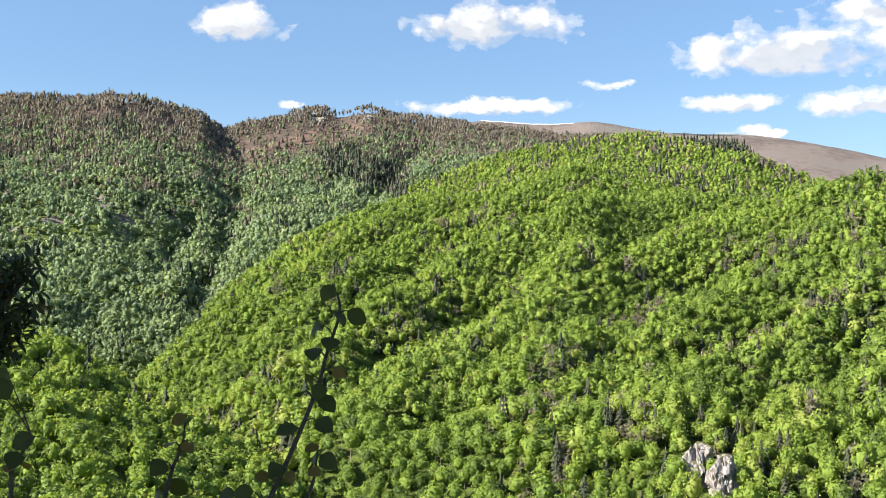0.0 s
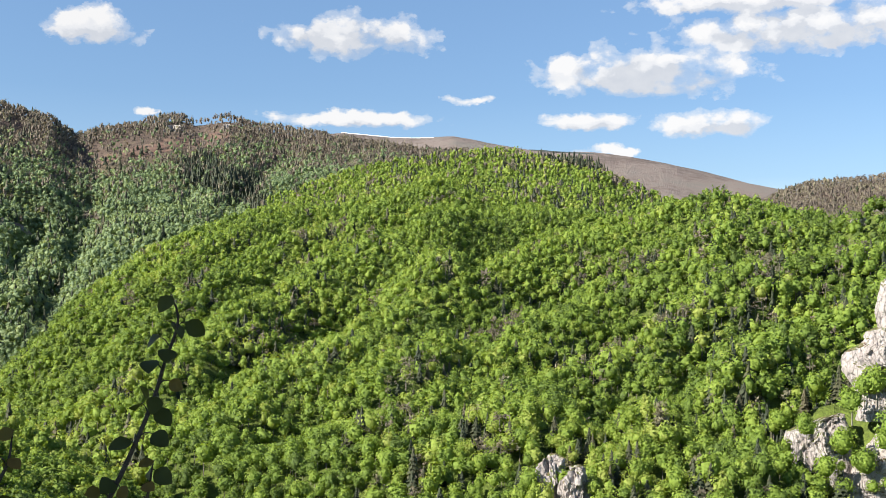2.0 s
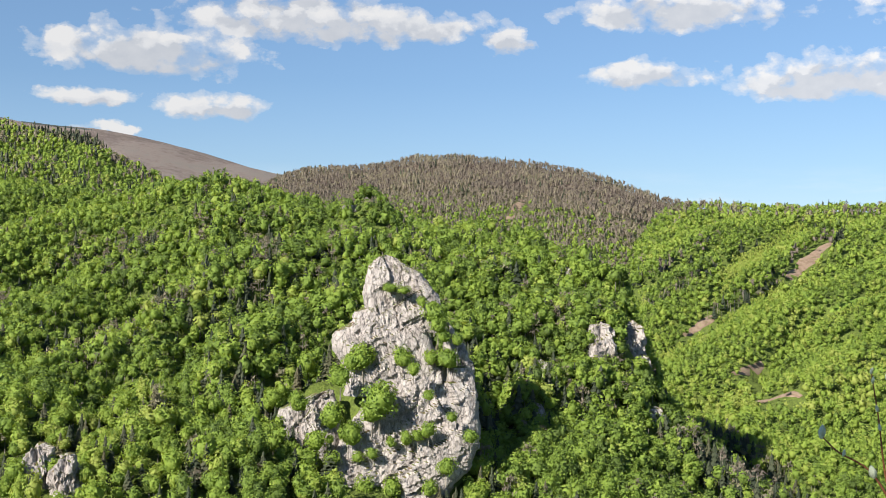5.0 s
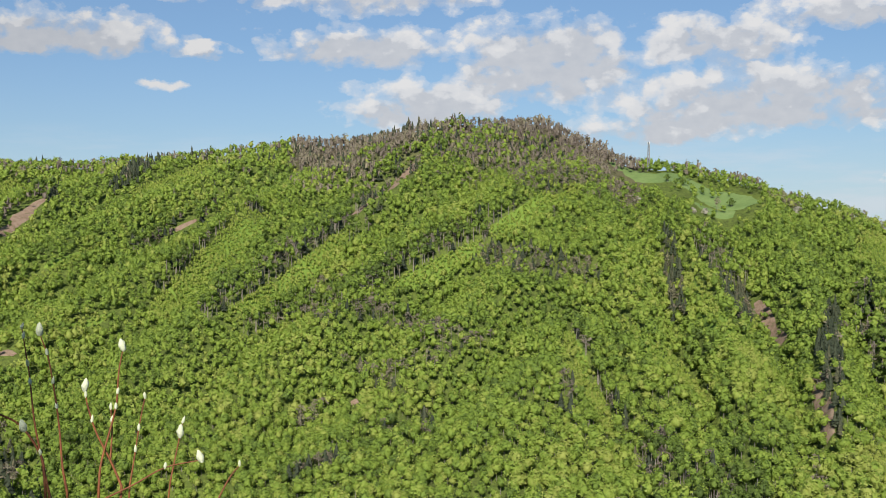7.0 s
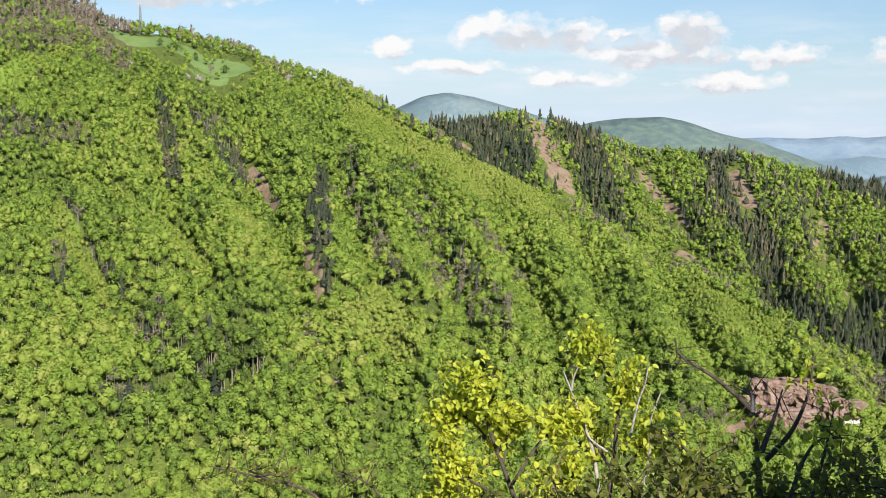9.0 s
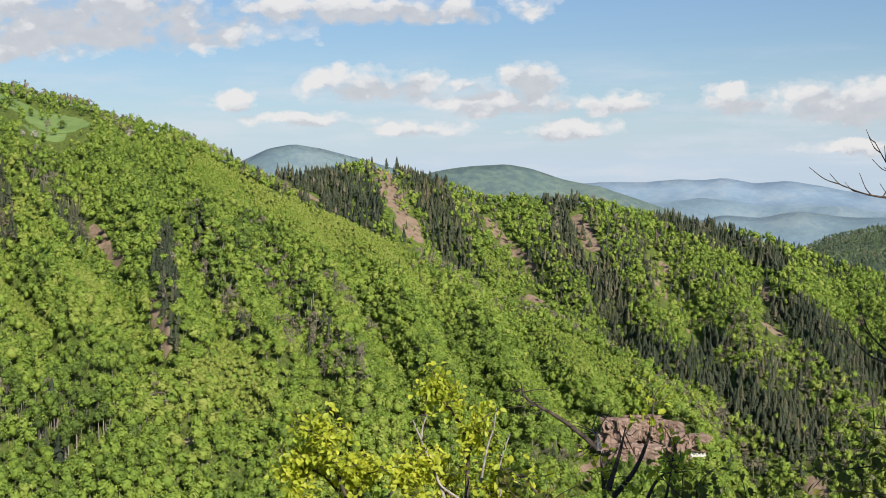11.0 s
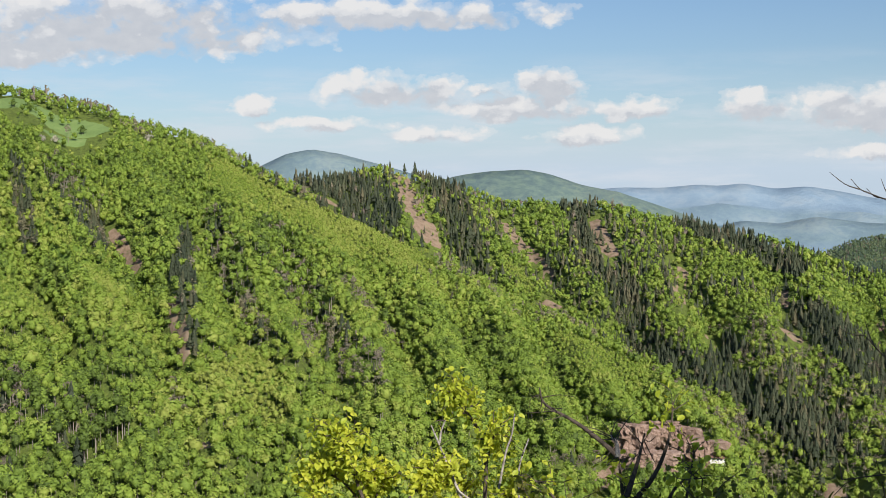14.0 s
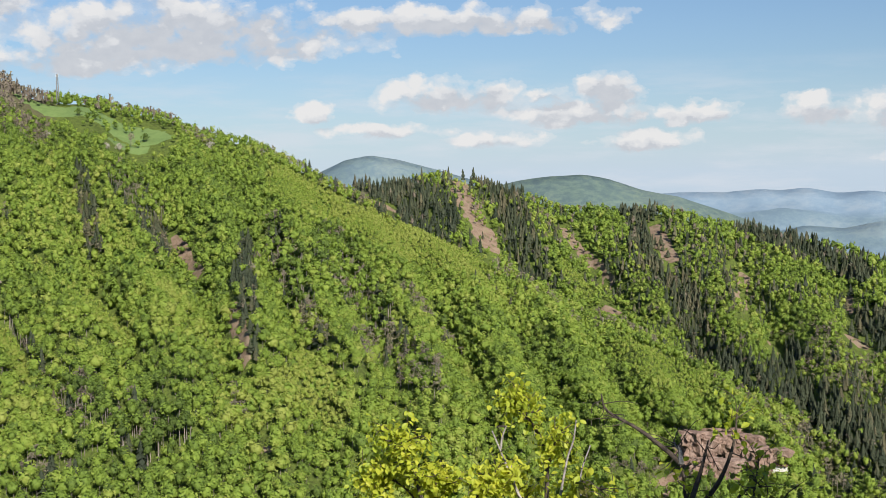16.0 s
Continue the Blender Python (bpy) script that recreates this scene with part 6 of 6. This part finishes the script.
def make_willow():
    rng = np.random.default_rng(14)
    d, eye = 3.3, (0.159, -0.057)
    shoots = [[(51.94, -11.55), (51.67, -10.33), (51.26, -8.2), (51.03, -6.08), (50.7, -3.94)], [(52.73, -11.51), (52.51, -10.28), (52.32, -8.15), (51.9, -5.51), (51.47, -4.19)],
              [(51.73, -10.79), (51.54, -9.76), (50.6, -8.35), (49.26, -7.61), (48.52, -6.91)], [(55.19, -11.36), (54.67, -10.16), (54.02, -8.85), (53.62, -7.57), (53.48, -6.65)],
              [(54.16, -11.42), (54.28, -10.18), (54.91, -7.77), (55.03, -6.19), (55.23, -5.0)], [(55.57, -11.33), (55.77, -10.09), (56.01, -8.49), (56.24, -7.31)], [(57.46, -11.2), (57.71, -9.97), (58.02, -8.5)],
              [(54.67, -10.16), (54.74, -8.82), (54.68, -7.78)], [(53.0, -12.5), (55.6, -11.4), (57.2, -10.6), (58.9, -10.3)], [(59.5, -12.5), (60.2, -11.2), (60.7, -10.6)]]
    big = [(51.47, -4.24), (48.52, -6.91), (50.92, -8.5), (53.48, -6.78), (55.23, -4.95), (58.1, -9.0), (58.9, -10.2)]
    small = [(50.65, -3.81), (50.68, -4.53), (51.06, -5.49), (51.14, -6.55), (51.82, -5.25), (51.96, -6.58), (52.29, -7.57), (49.39, -7.68), (53.54, -7.25), (53.7, -8.3), (54.93, -7.03), (54.99, -7.76), (54.68, -7.78),
             (54.61, -8.43), (56.24, -7.31), (55.84, -8.88), (55.82, -9.78), (58.0, -8.45), (57.78, -9.02), (51.93, -9.69), (60.7, -10.5), (57.2, -10.5)]
    root = ray(54.2, -19, d * 1.02, eye)
    foot = Vector((root.x, root.y, float(land(54.2, math.hypot(root.x, root.y))[0]) - 0.1))
    willow = thing("willow_shrub", foot, "willow shrub with red shoots and silvery opening catkins", "shrub")
    base = np.array(foot)
    paths = []
    for k, line in enumerate(shoots):
        pts = [ray(a, e, d + 0.03 * math.sin(3.1 * k), eye) for a, e in line]
        if line[0][1] < -10.5:
            path = rooted(foot + Vector((0.02 * k - 0.08, 0.01 * k, 0.05)), pts)
        else:
            path = smooth_line(pts)
        paths.append(path)
        part("shoot", twig_mesh("shoot", [(path - base, 0.0045 if len(pts) > 4 else 0.003, 0.0016)], SHOOT), willow)
    every = np.concatenate(paths)
    meshes = [bud_mesh(1.0, 0.55, rng) for _ in range(4)]
    for k, (a, e) in enumerate(big + small):
        at = np.array(ray(a, e, d, eye))
        near = every[np.argmin(np.linalg.norm(every - at, axis=1))]
        size = 0.037 if k < len(big) else 0.021
        tip = Vector(((at - near)[0] * 3 + rng.normal(0, 0.1), (at - near)[1] * 3 + rng.normal(0, 0.1), 0.6)).normalized()
        m = Matrix.Translation(Vector(near - base) - tip * size * 0.2) @ tip.to_track_quat("Z", "X").to_matrix().to_4x4() @ Matrix.Diagonal((size * (1.0 if k < len(big) else 0.8), size * (1.0 if k < len(big) else 0.8), size, 1))
        part("catkin", meshes[k % 4], willow, "silver white opening catkin" if k < len(big) else "", m)


make_willow()


def make_slope_trees():
    rng = np.random.default_rng(31)
    eye = (0.25, -0.262)
    leafy_tree("young_maple", "young tree in yellow green spring leaf below the lookout", [[(97.23, -20.63), (96.61, -18.55), (95.41, -15.63), (94.81, -13.74), (94.23, -12.66)], [(95.71, -16.43), (94.55, -15.11), (93.41, -14.58), (92.7, -14.73)],
               [(96.46, -18.02), (97.69, -16.1), (98.79, -14.99), (99.2, -14.56)], [(96.01, -16.96), (96.26, -15.34), (96.39, -14.66)], [(96.91, -19.07), (94.89, -18.06), (93.45, -17.29), (92.86, -16.22)],
               [(97.0, -20.0), (95.5, -19.3), (94.0, -18.9), (92.5, -18.6)], [(97.2, -19.5), (98.5, -18.2), (99.5, -17.0)]], eye, 7.0, rng, tone=0.70, twigs=34, per=18, trunk=0.022, leaf=0.042)
    leafy_tree("young_maple", "slender young tree with yellow green leaf tufts at its top", [[(101.63, -20.41), (101.4, -17.81), (101.61, -15.67), (101.6, -13.51), (100.95, -12.18), (100.24, -11.39), (99.67, -10.87)],
               [(101.53, -14.6), (101.96, -13.49), (102.21, -12.54)], [(101.43, -17.01), (100.5, -15.72), (99.91, -14.67)], [(101.53, -17.53), (102.74, -16.14), (103.26, -15.04)]], eye, 7.2, rng, tone=0.72, twigs=26, per=18, trunk=0.022, leaf=0.042)
    leafy_tree("dead_shrub", "bleached leafless forked shrub standing among young leaves", [[(101.0, -19.0), (100.51, -16.26), (99.91, -14.81), (99.37, -13.47), (98.95, -12.48)], [(99.37, -13.34), (99.44, -12.79), (99.65, -12.24)],
               [(102.9, -18.5), (103.29, -16.1), (103.32, -14.5), (103.79, -13.13)], [(102.3, -15.5), (102.66, -13.78), (102.96, -12.9), (103.1, -11.95)], [(101.21, -16.22), (100.21, -15.47), (99.89, -14.13)]],
               eye, 6.8, rng, bare=(0, 1, 2, 3, 4), twigs=3, reach=0.08, trunk=0.016, depth=0.1)
    leafy_tree("gnarled_tree", "gnarled dark tree with a long bleached dead limb and few leaves", [[(108.89, -19.81), (108.66, -17.78), (108.43, -15.73), (108.21, -13.77)], [(108.21, -13.91), (107.52, -13.3), (106.15, -12.32), (104.63, -11.47), (104.33, -10.67)],
               [(108.2, -13.9), (108.11, -13.25), (107.83, -12.9)], [(108.64, -15.71), (109.15, -14.1), (109.48, -12.75)], [(108.84, -16.08), (109.96, -14.68), (110.65, -12.92), (110.83, -11.33)],
               [(108.0, -19.2), (107.21, -18.43), (106.07, -16.97), (104.65, -15.49), (103.94, -15.0)], [(110.0, -19.6), (110.91, -18.07), (111.55, -15.44), (111.84, -13.6)], [(109.0, -19.0), (109.87, -18.18), (110.55, -16.05), (111.27, -14.95), (112.53, -14.7)]],
               eye, 6.6, rng, bare=(2,), leafless=(1, 3), tone=0.65, twigs=8, per=6, leaf=0.046, trunk=0.036, depth=0.12, leafy=0.5)
    leafy_tree("birch_sapling", "sparse twiggy sapling with tiny bronze leaves", [[(87.76, -20.72), (86.62, -18.6), (84.36, -17.74), (81.59, -17.06)], [(85.49, -18.17), (84.93, -17.63), (83.25, -17.31)], [(90.62, -20.74), (90.03, -18.9), (88.88, -17.83), (87.46, -17.42)]],
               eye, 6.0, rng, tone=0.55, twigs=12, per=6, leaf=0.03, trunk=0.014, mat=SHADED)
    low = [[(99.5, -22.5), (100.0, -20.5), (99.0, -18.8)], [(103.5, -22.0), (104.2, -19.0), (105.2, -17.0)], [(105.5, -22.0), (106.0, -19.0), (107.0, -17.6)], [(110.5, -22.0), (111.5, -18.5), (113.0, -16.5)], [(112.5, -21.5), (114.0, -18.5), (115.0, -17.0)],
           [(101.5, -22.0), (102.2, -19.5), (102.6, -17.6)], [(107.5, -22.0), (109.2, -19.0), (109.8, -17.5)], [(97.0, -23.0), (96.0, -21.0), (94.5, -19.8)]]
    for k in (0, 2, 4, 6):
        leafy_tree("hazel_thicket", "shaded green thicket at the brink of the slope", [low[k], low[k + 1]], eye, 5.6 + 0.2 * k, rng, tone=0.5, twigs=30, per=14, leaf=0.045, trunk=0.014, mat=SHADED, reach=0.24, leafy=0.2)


make_slope_trees()


def make_edge_tree():
    rng = np.random.default_rng(52)
    eye = (0.243, -0.31)
    d = 4.6
    bare = [[(126.4, -1.93), (124.67, -1.8), (123.0, -1.67), (121.25, -1.71), (119.98, -1.52), (118.82, -1.06)], [(122.75, -1.67), (121.75, -1.27), (120.99, -0.33), (120.34, 0.86)], [(121.5, -1.13), (121.41, -0.08), (121.48, 0.84)],
            [(122.5, -1.53), (122.25, -0.61), (122.49, -0.09)], [(126.47, -7.06), (124.74, -7.89), (123.08, -8.99), (121.57, -9.31), (120.28, -8.96), (119.11, -7.8)], [(121.57, -9.31), (120.54, -8.29), (120.02, -7.51)],
            [(122.58, -9.14), (121.56, -8.26), (121.3, -7.48)], [(124.55, -8.03), (123.31, -7.55), (122.56, -7.18)], [(126.46, -6.67), (124.73, -6.6), (123.3, -6.38), (122.29, -5.87), (122.41, -5.08)],
            [(126.52, -10.62), (124.79, -11.23), (123.1, -11.71), (121.59, -12.23), (120.31, -12.25)], [(123.74, -1.54), (122.99, -0.36), (122.48, 1.22), (121.73, 1.36)]]
    leafy = [[(126.36, 0.62), (124.63, 1.3), (123.7, 1.96), (122.71, 2.9), (121.46, 3.59)], [(125.42, -0.39), (124.21, 0.27), (122.98, 0.81), (122.23, 1.22)], [(125.87, 2.16), (124.61, 2.96), (123.81, 3.12)],
             [(127.86, -5.48), (125.5, -6.06), (123.8, -7.15), (123.07, -8.21)], [(127.9, -8.01), (125.54, -9.14), (123.59, -10.53), (122.6, -11.35)], [(127.94, -10.53), (125.57, -11.69), (123.86, -12.57), (121.85, -12.94)],
             [(127.98, -12.52), (125.59, -13.21), (123.13, -13.89), (121.09, -13.89), (118.22, -14.43)], [(128.01, -14.5), (125.61, -14.71), (122.64, -15.19), (119.54, -15.14)], [(127.83, -3.46), (125.95, -4.25), (124.71, -5.04), (124.03, -5.58)]]
    foot = ray(130, -12, d, eye)
    foot.z = float(land(130, d)[0]) - 0.2
    tree = thing("beech_at_the_brink", foot, "dark shaded beech with bare and leafy boughs over the slope", "tree")
    base = np.array(foot)
    spine = smooth_line([foot, ray(129.2, -14, d, eye), ray(128.6, -5, d, eye), ray(127.6, 3, d, eye), ray(126.5, 9, d, eye)])
    part("trunk", twig_mesh("trunk", [(spine - base, 0.09, 0.03)], TWIG), tree)

    def bough(line):
        start = spine[np.argmin(np.abs(spine[:, 2] - ray(*line[0], d, eye).z))]
        pts = [ray(a, e, d + 0.05 * math.sin(a * 7), eye) for a, e in line]
        return smooth_line(([start] if line[0][0] > 125.3 else []) + pts)

    for line in bare:
        q = bough(line) - base
        part("branch", twig_mesh("branch", [(q, 0.010 if line[0][0] > 125.3 else 0.0045, 0.0016)], TWIG), tree)
        shoots = []
        for i in range(len(q) // 3, len(q), 2):
            way = rng.normal(size=3) * np.array([0.5, 0.5, 0.2]) + np.array([0, 0, 0.7])
            side = -Vector((q[-1] - q[0])).normalized()
            way = way - 0.6 * np.array(side)
            way *= rng.uniform(0.06, 0.17) / np.linalg.norm(way)
            shoots.append((smooth_line([q[i], q[i] + way * 0.5 - np.array([0, 0, 0.012]), q[i] + way], 3), 0.0025, 0.001))
        tagged(part("twig", twig_mesh("twig", shoots, TWIG), tree), kind="stuff")
    for k, line in enumerate(leafy):
        q = bough(line) - base
        part("branch", twig_mesh("branch", [(q, 0.009, 0.002)], TWIG), tree)
        dense = 16 if k < 3 else 24
        stems, places = [], []
        for _ in range(dense):
            i = rng.integers(len(q) // 4, len(q))
            way = rng.normal(size=3)
            way *= (0.09 if k < 3 else 0.17) * rng.uniform(0.5, 1.3) / np.linalg.norm(way)
            stems.append((smooth_line([q[i], q[i] + way * 0.5 + np.array([0, 0, 0.01]), q[i] + way], 3), 0.0025, 0.001))
            t = rng.uniform(0.0, 1.1, 8)
            places.append(q[i] + way * t[:, None] + rng.normal(0, 0.022, (8, 3)))
        tagged(part("twig", twig_mesh("twig", stems, TWIG), tree), kind="stuff")
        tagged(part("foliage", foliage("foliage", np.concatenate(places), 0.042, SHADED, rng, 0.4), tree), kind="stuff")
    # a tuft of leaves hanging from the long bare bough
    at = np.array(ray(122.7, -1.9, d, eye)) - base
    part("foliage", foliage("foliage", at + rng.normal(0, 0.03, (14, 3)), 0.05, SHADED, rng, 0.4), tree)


make_edge_tree()


def make_shade_trees():
    """The trees behind the lookout that keep the boughs beside it in shade."""
    rng = np.random.default_rng(61)
    for x, y, z, w in ((-7.2, 0.7, 6.0, 1.5), (-3.6, -5.2, 5.6, 0.72)):
        foot = Vector((x, y, float(land(math.degrees(math.atan2(x, y)), math.hypot(x, y))[0]) - 0.1))
        tree = thing("beech_tree", foot, "beech in young leaf standing behind the lookout", "tree", "trees behind the lookout")
        co, tri, tint = crown_of(rng, 5200, 0.16, 8, w, z - foot.z - w * 1.3, z - foot.z + w * 1.5, 0, 0.7, (0.2, 1.1))
        part("crown", mesh_of("crown", co, tri, [BEECH], tint=0.5 + tint), tree)
        part("trunk", mesh_of("trunk", *stem(z - foot.z, 0.16, 8), [BARK], smooth=True), tree)


make_shade_trees()
